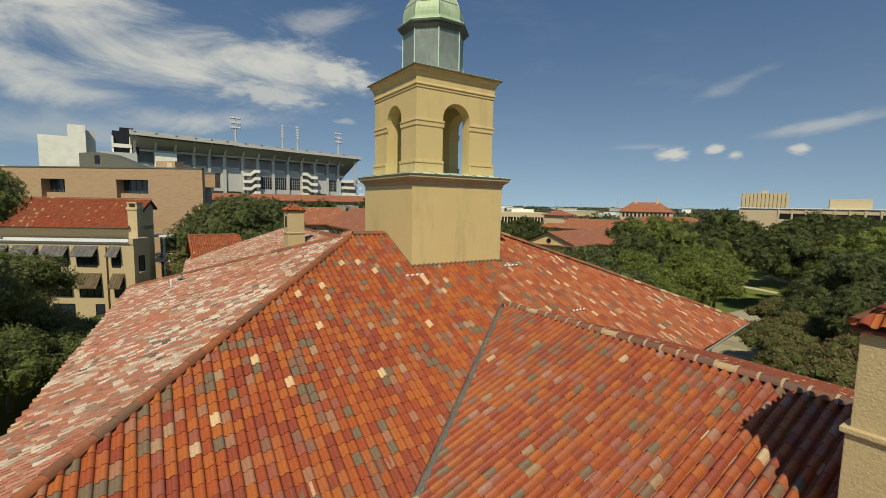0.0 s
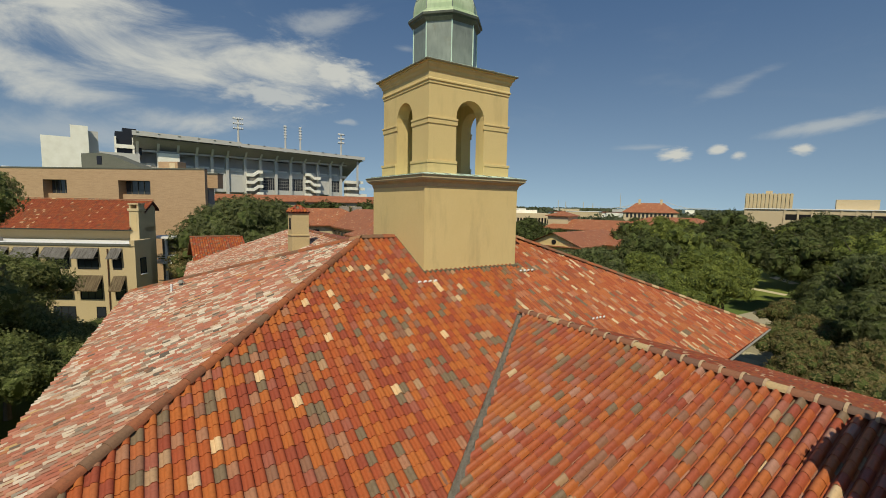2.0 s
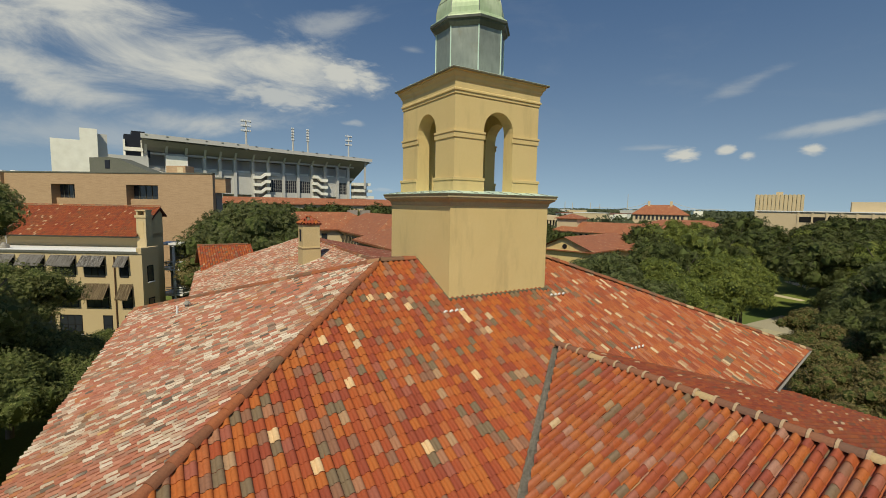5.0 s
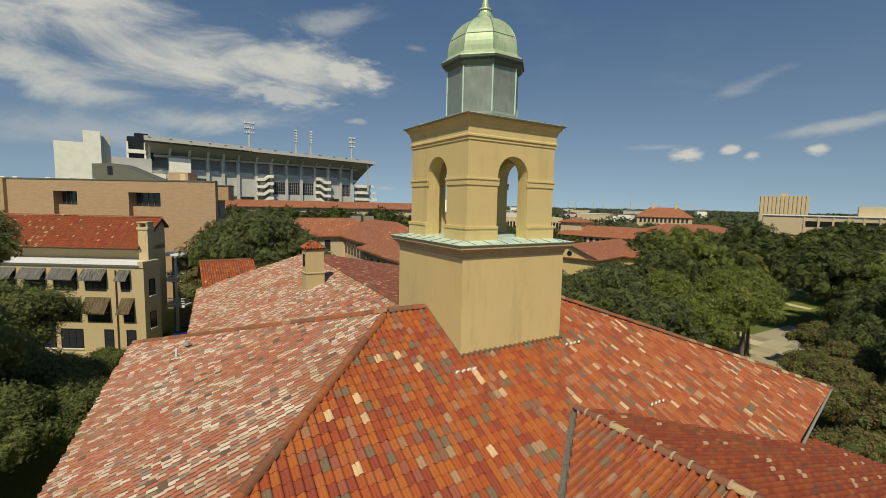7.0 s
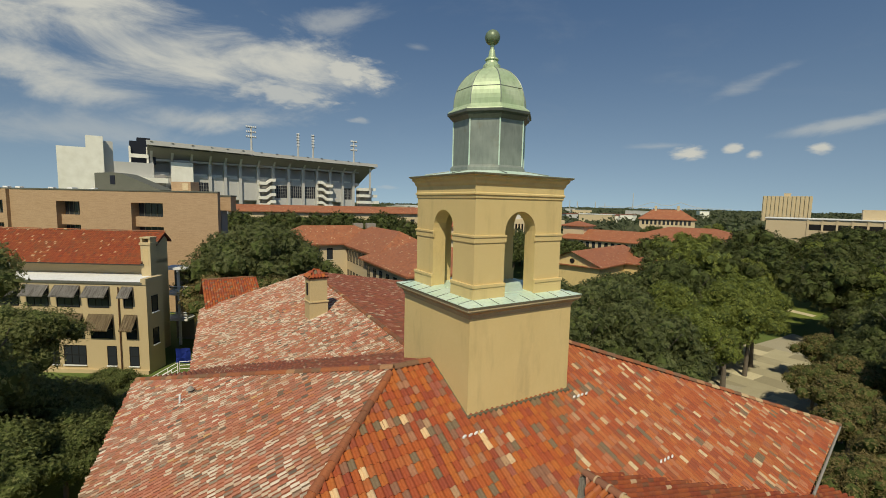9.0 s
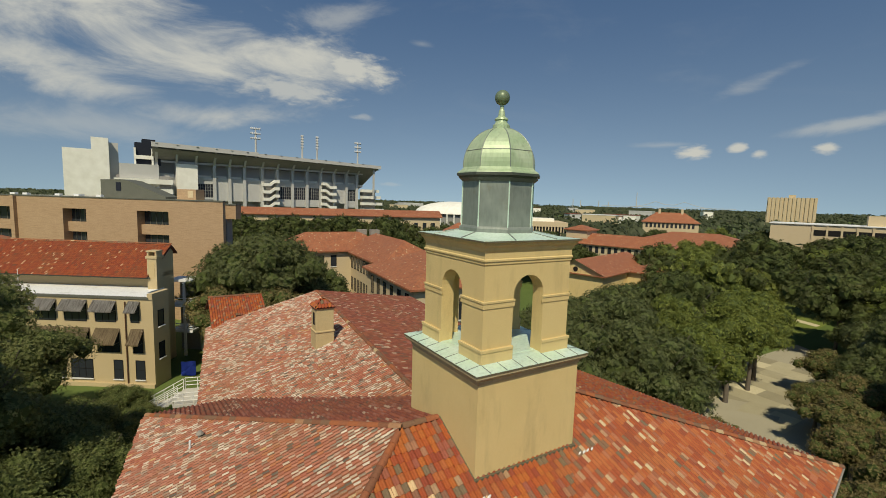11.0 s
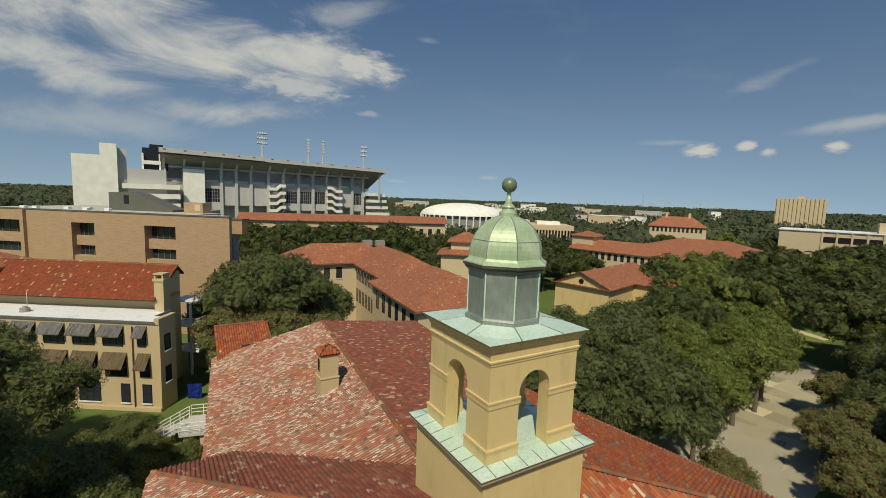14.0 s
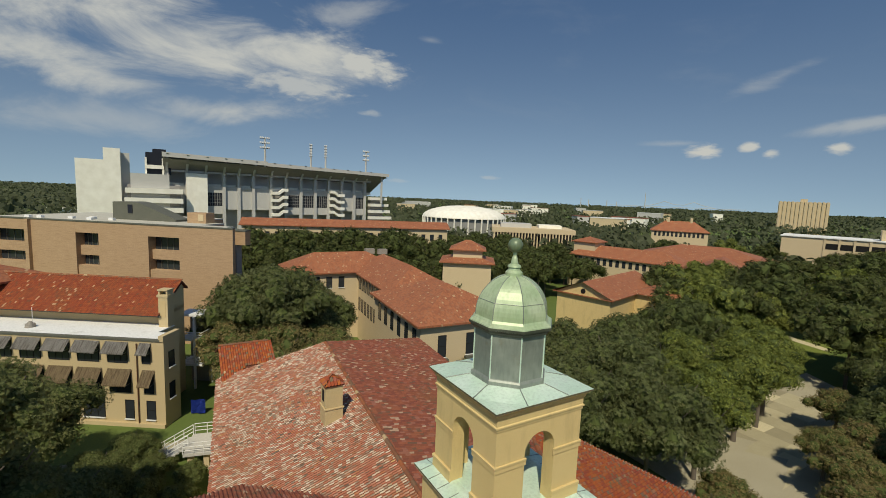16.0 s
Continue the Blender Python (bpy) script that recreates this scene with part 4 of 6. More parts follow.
def leaf_material(name, dark, light, dry, cut=0.0, scale=52.0):
    """Leaf sprays: each with its own green, broken by gaps between the leaves."""
    mat = material(name, dark, 0.6, 0, 0.22)
    l = mat.node_tree.links
    rnd = node(mat, "ShaderNodeNewGeometry").outputs["Random Per Island"]
    obj = node(mat, "ShaderNodeObjectInfo").outputs["Random"]
    c = ramp(mat, rnd, [(0.0, dark), (0.55, light), (0.93, tuple(1.35 * v for v in light)), (1.0, dry)])
    c = mixed(mat, ramp(mat, obj, [(0.0, (0, 0, 0)), (1.0, (0.6, 0.6, 0.6))]), c, tuple(0.5 * a + 0.5 * b for a, b in zip(light, dry)))
    c = mixed(mat, ramp(mat, noise_tex(mat, 3.2, 2), [(0.38, (0, 0, 0)), (0.66, (0.55, 0.55, 0.55))]), c, dark)
    setbase(mat, c)
    tr = node(mat, "ShaderNodeBsdfTranslucent")
    l.new(c, tr.inputs["Color"])
    mx = node(mat, "ShaderNodeMixShader")
    mx.inputs[0].default_value = 0.35
    out = mat.node_tree.nodes["Material Output"]
    l.new(mat.node_tree.nodes["Principled BSDF"].outputs[0], mx.inputs[1])
    l.new(tr.outputs[0], mx.inputs[2])
    last = mx
    if cut:
        gaps = node(mat, "ShaderNodeMath")
        gaps.operation = "GREATER_THAN"
        l.new(noise_tex(mat, scale, 1), gaps.inputs[0])
        gaps.inputs[1].default_value = cut
        last = node(mat, "ShaderNodeMixShader")
        l.new(gaps.outputs[0], last.inputs[0])
        l.new(node(mat, "ShaderNodeBsdfTransparent").outputs[0], last.inputs[1])
        l.new(mx.outputs[0], last.inputs[2])
    l.new(last.outputs[0], out.inputs["Surface"])
    return mat


LEAF = leaf_material("oak_leaves", (0.063, 0.081, 0.029), (0.136, 0.158, 0.059), (0.193, 0.179, 0.078), 0.47, 95.0)
LEAF_NEAR = leaf_material("near_oak_leaves", (0.088, 0.110, 0.036), (0.175, 0.200, 0.070), (0.24, 0.215, 0.09), 0.46, 110.0)
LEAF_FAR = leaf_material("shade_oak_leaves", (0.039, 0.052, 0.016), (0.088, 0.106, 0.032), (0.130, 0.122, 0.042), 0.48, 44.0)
LEAF_LIGHT = leaf_material("light_green_leaves", (0.102, 0.129, 0.027), (0.208, 0.242, 0.053), (0.255, 0.246, 0.072), 0.49, 44.0)
LEAF_DRY = leaf_material("browning_leaves", (0.12, 0.115, 0.042), (0.235, 0.205, 0.08), (0.33, 0.20, 0.10), 0.50, 44.0)
FAR_LEAF = leaf_material("distant_leaves", (0.048, 0.061, 0.030), (0.090, 0.103, 0.051), (0.123, 0.123, 0.066))


# ---- trees ----
def crown_mesh(rng, lobes, leaves, size, mat, radius=1.0, flat=0.62):
    """A crown of unit radius: lobes on an uneven dome, each covered with small folded leaf sprays."""
    verts, faces = [], []
    centres = []
    for i in range(lobes):
        a, u = rng.uniform(0, 6.283), rng.uniform(-0.25, 1.0)
        s = math.sqrt(max(0.0, 1 - u * u)) * rng.uniform(0.35, 0.90)
        centres.append((Vector((s * math.cos(a), s * math.sin(a), u * flat * rng.uniform(0.55, 0.85))), rng.uniform(0.15, 0.29)))
    centres.append((Vector((0, 0, 0.1)), 0.5))
    weight = [r * r for _, r in centres]
    for _ in range(leaves):
        c, r = rng.choices(centres, weight)[0]
        d = Vector((rng.gauss(0, 1), rng.gauss(0, 1), rng.gauss(0.25, 1))).normalized()
        p = c + Vector((d.x, d.y, d.z * 0.8)) * r * rng.uniform(0.70, 1.20)
        n = (d + Vector((rng.gauss(0, 0.55), rng.gauss(0, 0.55), rng.gauss(0.2, 0.55)))).normalized()
        q = n.to_track_quat("Z", "Y") @ Euler((0, 0, rng.uniform(0, 6.283))).to_quaternion()
        w, l = size * rng.uniform(0.5, 1.1), size * rng.uniform(0.8, 1.7)
        k = len(verts)
        for x, y, z in ((-0.7 * w, -l, -0.2 * w), (w, -0.4 * l, 0.1 * w), (0.5 * w, l, -0.1 * w), (-w, 0.35 * l, 0.2 * w)):
            verts.append(p + q @ Vector((x * 0.5, y * 0.5, z * 0.5)))
        faces.append((k, k + 1, k + 2, k + 3))
    me = bpy.data.meshes.new("crown")
    me.from_pydata(verts, [], faces)
    me.materials.append(mat)
    return me, centres


def core_mesh(rng, centres, mat):
    bm = bmesh.new()
    for c, r in centres:
        bmesh.ops.create_icosphere(bm, subdivisions=1, radius=r * 0.72, matrix=Matrix.Translation(c))
    for v in bm.verts:
        v.co += Vector((rng.uniform(-1, 1), rng.uniform(-1, 1), rng.uniform(-1, 1))) * 0.03
    me = bpy.data.meshes.new("inner_foliage")
    bm.to_mesh(me)
    bm.free()
    me.materials.append(mat)
    return me


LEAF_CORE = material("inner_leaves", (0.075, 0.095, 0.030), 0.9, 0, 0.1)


def trunk_mesh(rng, height, r, spread):
    bm = bmesh.new()
    fork = Vector((rng.uniform(-0.15, 0.15), rng.uniform(-0.15, 0.15), height * 0.42))
    rod(bm, (0, 0, -0.5), fork * 0.5, r, 9, r * 0.75)
    rod(bm, fork * 0.5, fork, r * 0.75, 9, r * 0.62)
    for i in range(6):
        a = 6.283 * i / 6 + rng.uniform(-0.4, 0.4)
        mid = fork + Vector((math.cos(a) * spread * 0.35, math.sin(a) * spread * 0.35, height * rng.uniform(0.16, 0.26)))
        end = mid + Vector((math.cos(a + 0.3) * spread * 0.35, math.sin(a + 0.3) * spread * 0.35, height * rng.uniform(0.1, 0.28)))
        rod(bm, fork, mid, r * 0.42, 7, r * 0.28)
        rod(bm, mid, end, r * 0.28, 6, r * 0.10)
        rod(bm, mid, mid + Vector((math.cos(a - 0.8), math.sin(a - 0.8), 0.7)) * spread * 0.25, r * 0.2, 5, r * 0.08)
    return part("trunk", bm, BARK)


def make_tree(name, label, seed, mat, lobes, leaves, size, group, at, radius, height, flat=0.62):
    rng = random.Random(seed)
    t = empty(name, at, label, "tree", group)
    me, cs = crown_mesh(rng, lobes, leaves, size / radius, mat, flat=flat)
    cz = height - radius * flat * 0.95
    c = new("crown", me)
    c.parent, c.scale, c.location = t, (radius, radius, radius), (0, 0, cz)
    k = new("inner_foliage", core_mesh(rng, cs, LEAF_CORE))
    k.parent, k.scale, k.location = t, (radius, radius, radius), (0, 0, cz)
    tr = trunk_mesh(rng, height, 0.32, radius)
    tr.parent = t
    return t


OAK_LABEL = "broad live oak with a dense dark green crown"
oaks = [make_tree("oak_tree", OAK_LABEL, 11, LEAF, 70, 12500, 0.42, "campus trees", (33.5, 26.0, ground_z(33.5)), 6.4, 11.2),
        make_tree("oak_tree", OAK_LABEL, 12, LEAF, 64, 12500, 0.42, "campus trees", (40.0, 31.0, ground_z(40)), 6.8, 10.0),
        make_tree("oak_tree", OAK_LABEL, 13, LEAF, 60, 12500, 0.44, "campus trees", (33.0, 15.5, ground_z(33)), 6.6, 13.6, 0.85)]
light_tree = make_tree("shade_tree", "slender shade tree with light green leaves", 14, LEAF_LIGHT, 60, 10000, 0.34, "campus trees", (46.0, 15.6, ground_z(46)), 4.6, 12.6, 1.1)
dry_tree = make_tree("crape_myrtle", "low browning crape myrtle beside the rear wing", 15, LEAF_DRY, 60, 8000, 0.28, "low ornamental trees", (1.0, 39.5, ground_z(1)), 4.2, 7.6, 0.7)
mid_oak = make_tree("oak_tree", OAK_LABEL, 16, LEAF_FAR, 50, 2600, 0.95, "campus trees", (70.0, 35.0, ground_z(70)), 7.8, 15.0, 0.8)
mid_light = make_tree("shade_tree", "mid-green shade tree on the lawn", 17, LEAF_LIGHT, 46, 2300, 0.9, "campus trees", (98.0, 34.0, ground_z(98)), 6.4, 14.0, 0.95)

tall_oak = make_tree("oak_tree", "tall oak rising over the annexe roof", 18, LEAF_NEAR, 60, 26000, 0.22, "campus trees", (-20.5, 17.0, ground_z(-20)), 5.1, 20.0 - ground_z(-20), 0.95)
near_oak = make_tree("oak_tree", OAK_LABEL, 21, LEAF_NEAR, 74, 26000, 0.24, "campus trees", (-22.0, 19.5, ground_z(-22)), 6.4, 11.2)
near_oaks = [near_oak, make_tree("oak_tree", OAK_LABEL, 22, LEAF_NEAR, 66, 26000, 0.24, "campus trees", (-22.5, 7.5, ground_z(-22)), 6.8, 10.0)]
trng = random.Random(5)


def plant(proto, x, y, s=1.0, tall=1.0):
    copy_thing(proto, pose(x, y, ground_z(x), 0, 0, trng.uniform(0, 360)) @ Matrix.Diagonal((s, s, s * tall * trng.uniform(0.94, 1.06), 1)))


LEFT_TREES = [(-18.8, 14.5, 0, 0.68), (-29, 24, 0, 1.0), (-29, 35, 1, 1.0), (-29, 13, 1, 1.0), (-18.8, 0.5, 0, 0.68), (-20.5, -7, 1, 0.75), (-35, 32, 0, 1.1), (-18.6, 23.0, 1, 0.74), (-15.4, 19.5, 0, 0.55), (-15.0, 25.5, 1, 0.48), (-12.8, 29.4, 0, 0.29), (-21.2, 33.0, 0, 0.90), (-11.0, 25.5, 1, 0.28), (-9.8, 28.6, 0, 0.22), (-14.2, 33.2, 0, 0.34), (-16.5, 29.5, 1, 0.42), (-12.4, 31.4, 1, 0.24)]
for x, y, k, s in LEFT_TREES:
    plant(near_oaks[k], x, y, s)
REAR_TREES = [(0.6, 53.0, 0, 1.32), (6.2, 52.5, 1, 0.92), (10.0, 60.0, 0, 0.9), (-1.5, 62.0, 1, 1.1), (5.0, 66.0, 0, 1.0), (-4.2, 55.0, 0, 0.85)]
for x, y, k, s in REAR_TREES:
    plant(oaks[k], x, y, s)
for x, y, s in ((-4.0, 43.0, 1.0), (5.0, 42.0, 1.12), (9.5, 43.5, 1.0), (0.5, 46.0, 1.25), (-4.6, 47.5, 1.2), (11.5, 47.0, 0.95), (6.5, 46.5, 1.2), (55.0, 7.2, 0.80), (68.0, 10.5, 0.9), (45.0, 1.0, 0.8), (50.5, 3.2, 0.95), (58.5, 4.6, 0.9), (40.0, -4.0, 0.9), (46.5, -3.5, 1.0), (27.5, 0.5, 0.7), (31.0, 5.5, 0.75), (35.5, 8.5, 0.72), (32.5, -3.0, 0.8)):
    plant(dry_tree, x, y, s)
RIGHT_TREES = [(26.5, 20.5, 2, 0.92), (23.5, 27.0, 0, 0.95), (30.0, 25.0, 0, 1.0), (38.0, 22.5, 2, 1.05), (35.0, 31.0, 0, 1.1), (45.0, 27.0, 1, 1.1), (43.0, 36.0, 2, 1.0), (53.0, 33.0, 0, 1.1), (52.0, 23.5, 2, 0.95), (60.0, 27.5, 1, 1.0),
               (64.0, 3.5, 0, 0.85), (88.0, 11.0, 1, 0.9), (57.0, -5.0, 0, 1.15), (67.0, 1.0, 2, 1.05), (49.0, -11.0, 1, 1.1), (33.0, -13.0, 0, 0.9), (79.0, 7.5, 0, 0.85), (30.5, 36.5, 1, 0.95), (24.0, 34.5, 0, 0.75)]
for x, y, k, s in RIGHT_TREES:
    plant(oaks[k], x, y, s)
for x, y, s in ((41.0, 14.6, 0.98), (54.6, 17.0, 1.15), (50.0, 21.0, 1.05), (59.5, 19.6, 1.12), (52.0, 25.5, 1.05), (63.5, 22.5, 1.1), (43.5, 19.5, 1.0), (67.0, 19.0, 1.05), (62.0, 17.6, 1.1), (70.5, 22.0, 1.05), (66.0, 25.5, 1.15), (75.0, 26.5, 1.0)):
    plant(light_tree, x, y, s)


def clear_of(x, y):
    """Open ground and buildings among the trees."""
    if 70 < x < 190 and 0.300 < (y + 12.0) / (x + 9.5) < 0.405:
        return True
    if 56 < x < 92 and 46 < y < 68:
        return True
    if 92 < x < 130 and 56 < y < 112:
        return True
    if 118 < x < 215 and 58 < y < 112:
        return True
    return False


count = 0
for gx in range(62, 230, 11):
    for gy in range(-40, 150, 11):
        x, y = gx + trng.uniform(-4, 4), gy + trng.uniform(-4, 4)
        a = math.degrees(math.atan2(x + 9.5, y + 12))
        if not 42 < a < 98 or clear_of(x, y) or (x < 92 and 11 < y < 26):
            continue
        d = math.hypot(x, y)
        if d > 240 or (60 < a and d < 60) or (a < 56 and 75 < d):
            continue
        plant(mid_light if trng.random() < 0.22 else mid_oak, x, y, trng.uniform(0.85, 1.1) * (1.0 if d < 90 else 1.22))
        count += 1
for x0, y0, x1, y1, n in ((12, 92, 62, 108, 16), (45, 84, 80, 100, 10), (-2, 96, 20, 112, 8), (62, 92, 120, 150, 22), (28, 112, 70, 128, 14), (82, 118, 150, 165, 18)):
    for _ in range(n):
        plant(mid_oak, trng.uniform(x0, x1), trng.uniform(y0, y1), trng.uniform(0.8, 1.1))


for k in range(10):
    x = -1.0 + 7.0 * k + trng.uniform(-1.5, 1.5)
    y = 126.0 - 0.2 * x + trng.uniform(-3, 3)
    plant(mid_oak, x, y, (trng.uniform(15.0, 18.0) - ground_z(x)) / 15.0)


for k in range(8):
    plant(mid_oak, 186.0 + 2.6 * k + trng.uniform(-2, 2), 76.0 - 8.0 * k + trng.uniform(-2, 2), trng.uniform(0.88, 1.08))


def far_woods():
    """Woods out to the horizon, of leaf clumps that thin into haze."""
    rng = random.Random(9)
    verts, faces = [], []
    for _ in range(7600):
        a = radians(rng.uniform(-30, 92))
        d = 230 * (1 + rng.random() ** 1.5 * 15)
        x, y = -9.5 + d * math.sin(a), -12 + d * math.cos(a)
        if abs(math.degrees(a) - 35) < 62 and d < 300 and -60 < x < 90:
            continue
        h, r = rng.uniform(8, 13) * (1 + d / 6000), rng.uniform(4, 9) * (1 + d / 1500)
        for _ in range(15):
            p = Vector((x + rng.gauss(0, r * 0.6), y + rng.gauss(0, r * 0.6), ground_z(x) + h * rng.uniform(0.25, 1.0)))
            n = Vector((rng.gauss(0, 0.6), rng.gauss(-0.5, 0.6), rng.uniform(0.3, 1))).normalized()
            q = n.to_track_quat("Z", "Y")
            s = r * rng.uniform(0.13, 0.32)
            k = len(verts)
            for i in range(5):
                t = 6.283 * i / 5 + rng.uniform(-0.3, 0.3)
                verts.append(p + q @ Vector((s * math.cos(t) * rng.uniform(0.6, 1.1), s * math.sin(t) * rng.uniform(0.6, 1.1), rng.uniform(-0.2, 0.2) * s)))
            faces.append(tuple(range(k, k + 5)))
    me = bpy.data.meshes.new("distant_woods")
    me.from_pydata(verts, [], faces)
    me.materials.append(FAR_LEAF)
    tagged(new("distant_woods", me), "dark green woods stretching to the horizon", "woods", kind="stuff")


far_woods()


# ---- buildings of the campus ----
def hip_roof(bm, x0, y0, x1, y1, z, rise, over=0.8, gable=False):
    x0, y0, x1, y1 = x0 - over, y0 - over, x1 + over, y1 + over
    w, d = x1 - x0, y1 - y0
    h = min(w, d) / 2
    if w >= d:
        g = 0.0 if gable else h
        r = [(x0 + g, (y0 + y1) / 2, z + rise), (x1 - g, (y0 + y1) / 2, z + rise)]
    else:
        g = 0.0 if gable else h
        r = [((x0 + x1) / 2, y0 + g, z + rise), ((x0 + x1) / 2, y1 - g, z + rise)]
    base = [bm.verts.new(p) for p in ((x0, y0, z), (x1, y0, z), (x1, y1, z), (x0, y1, z))]
    low = [bm.verts.new(v.co - Vector((0, 0, 0.25))) for v in base]
    a, b = (bm.verts.new(p) for p in r)
    if w >= d:
        fs = [(base[0], base[1], b, a), (base[1], base[2], b), (base[2], base[3], a, b), (base[3], base[0], a)]
    else:
        fs = [(base[0], base[1], a), (base[1], base[2], b, a), (base[2], base[3], b), (base[3], base[0], a, b)]
    for f in fs:
        if len(f) == 4 or not gable:
            bm.faces.new(f)
    for i in range(4):
        bm.faces.new((low[i], low[(i + 1) % 4], base[(i + 1) % 4], base[i]))
    bm.faces.new(list(reversed(low)))


def window(parent, u0, u1, z0, z1, y, face="front", sill=True, mullions=0, frame_mat=None):
    """A recessed window in a wall of the local front (-y), left (-x) or right (+x) face."""
    fm = frame_mat or WHITE
    bm = bmesh.new()
    add_box(bm, u0, -0.02, z0, u1, 0.06, z1)
    pane = bm
    w = part("window", pane, GLASS, parent)
    bm = bmesh.new()
    t = 0.07
    for b in ((u0 - t, -0.05, z0 - t, u0, 0.05, z1 + t), (u1, -0.05, z0 - t, u1 + t, 0.05, z1 + t), (u0, -0.05, z1, u1, 0.05, z1 + t), (u0, -0.05, z0 - t, u1, 0.05, z0)):
        add_box(bm, *b)
    for i in range(mullions):
        x = u0 + (u1 - u0) * (i + 1) / (mullions + 1)
        add_box(bm, x - 0.03, -0.045, z0, x + 0.03, -0.02, z1)
    add_box(bm, u0, -0.045, (z0 + z1) / 2 - 0.025, u1, -0.021, (z0 + z1) / 2 + 0.025)
    part("frame", bm, fm, w)
    if sill:
        box("sill", (u0 - 0.12, -0.16, z0 - 0.17, u1 + 0.12, 0.02, z0 - 0.07), WHITE, w)
    if face == "front":
        w.matrix_basis = pose(0, y, 0)
    elif face == "left":
        w.matrix_basis = pose(y, 0, 0, 0, 0, -90)
    else:
        w.matrix_basis = pose(y, 0, 0, 0, 0, 90)
    return w


def hall(name, label, at, turn, blocks, wall=CREAM, roof_mat=PALE_TILE, group="campus halls", size=(1, 1)):
    """A tile-roofed hall of one or more blocks (x0, y0, x1, y1, eave, rise, gable)."""
    b = empty(name, (at[0], at[1], 0), label, "building", group, turn=turn, size=size)
    for x0, y0, x1, y1, eave, rise, gable in blocks:
        box("wall", (x0, y0, -5, x1, y1, eave), wall, b)
        if gable:
            if x1 - x0 >= y1 - y0:
                c = (y0 + y1) / 2
                for x in (x0, x1 - 0.3):
                    bm = bmesh.new()
                    prism_tri = [(x, y0, eave), (x, y1, eave), (x, c, eave + rise)]
                    f0 = [bm.verts.new(p) for p in prism_tri]
                    f1 = [bm.verts.new((p[0] + 0.3, p[1], p[2])) for p in prism_tri]
                    bm.faces.new(f0), bm.faces.new(list(reversed(f1)))
                    part("gable", bm, wall, b)
            else:
                c = (x0 + x1) / 2
                for y in (y0, y1 - 0.3):
                    bm = bmesh.new()
                    prism_tri = [(x0, y, eave), (x1, y, eave), (c, y, eave + rise)]
                    f0 = [bm.verts.new(p) for p in prism_tri]
                    f1 = [bm.verts.new((p[0], p[1] + 0.3, p[2])) for p in prism_tri]
                    bm.faces.new(f0), bm.faces.new(list(reversed(f1)))
                    part("gable", bm, wall, b)
        bm = bmesh.new()
        hip_roof(bm, x0, y0, x1, y1, eave + 0.02, rise, 0.8, gable)
        bmesh.ops.recalc_face_normals(bm, faces=bm.faces[:])
        part("roof", bm, roof_mat, b)
    return b


# ---- annexe with awnings ----
annexe = empty("annexe", (-12.07, 41.57, 0), "three-storey yellow brick annexe with metal awnings and flat roof", "building", turn=-32.4)
LBW = mottled("yellow_brick", (0.50, 0.39, 0.215), (0.57, 0.45, 0.265), 0.6, 0.9, 14, 0.3)
box("wall", (-26, 0, 1.0, 0.15, 2.6, 12.0), LBW, annexe)
box("link_wall", (-26, 2.6, 1.0, -2.2, 5.5, 12.0), LBW, annexe)
box("flat_roof", (-26, 0.25, 12.0, -0.35, 2.6, 12.12), FLATROOF, annexe, "pale membrane roof")
box("flat_roof", (-26, 2.6, 12.0, -2.2, 5.5, 12.12), FLATROOF, annexe, "pale membrane roof")
box("coping", (-26, -0.12, 12.0, -0.2, 0.25, 12.2), METAL_DARK, annexe)
box("parapet", (-0.35, -0.1, 12.0, 0.18, 2.7, 12.6), LBW, annexe)
box("upper_wall", (-26, 5.5, 1.0, -3.4, 9.2, 13.6), LBW, annexe)
bm = bmesh.new()
x0, x1 = -26.5, -3.15
v = [bm.verts.new(p) for p in ((x0, 4.3, 13.6), (x1, 4.3, 13.6), (x1, 8.6, 16.75), (x0, 8.6, 16.75), (x0, 9.7, 15.77), (x1, 9.7, 15.77))]
w = [bm.verts.new(q.co - Vector((0, 0, 0.22))) for q in v]
for q in ((0, 1, 2, 3), (3, 2, 5, 4)):
    bm.faces.new([v[i] for i in q]), bm.faces.new([w[i] for i in reversed(q)])
for a, b in ((0, 1), (1, 2), (2, 5), (5, 4), (4, 3), (3, 0)):
    bm.faces.new((v[b], v[a], w[a], w[b]))
annexe_roof = part("roof", bm, DECK, annexe)
annexe_tiles = Slope([(x0, 4.25, 13.6), (x1, 4.25, 13.6), (x1, 8.6, 16.77), (x0, 8.6, 16.77)])
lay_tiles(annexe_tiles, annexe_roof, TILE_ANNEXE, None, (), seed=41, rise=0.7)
ridge_caps(annexe_roof, (x0, 8.6, 16.8), (x1, 8.6, 16.8), seed=42)
bm = bmesh.new()
f0 = [bm.verts.new(p) for p in ((-3.7, 5.5, 13.1), (-3.7, 9.2, 13.1), (-3.7, 9.2, 15.9), (-3.7, 8.6, 16.5))]
f1 = [bm.verts.new(q.co + Vector((0.3, 0, 0))) for q in f0]
bm.faces.new(f0), bm.faces.new(list(reversed(f1)))
part("gable", bm, LBW, annexe)
box("gutter", (-26, 4.2, 13.3, -3.0, 4.34, 13.47), METAL_DARK, annexe)
flue = new("flue")
flue.parent = annexe
box("flue_shaft", (-3.35, 4.4, 12.0, -2.25, 5.5, 15.6), LBW, flue, bevel=0.03)
box("flue_cap", (-3.45, 4.3, 15.6, -2.15, 5.6, 15.9), LBW, flue, bevel=0.03)
for x in (-3.35, -2.45):
    box("flue_pier", (x, 4.45, 15.9, x + 0.2, 5.45, 16.35), LBW, flue)
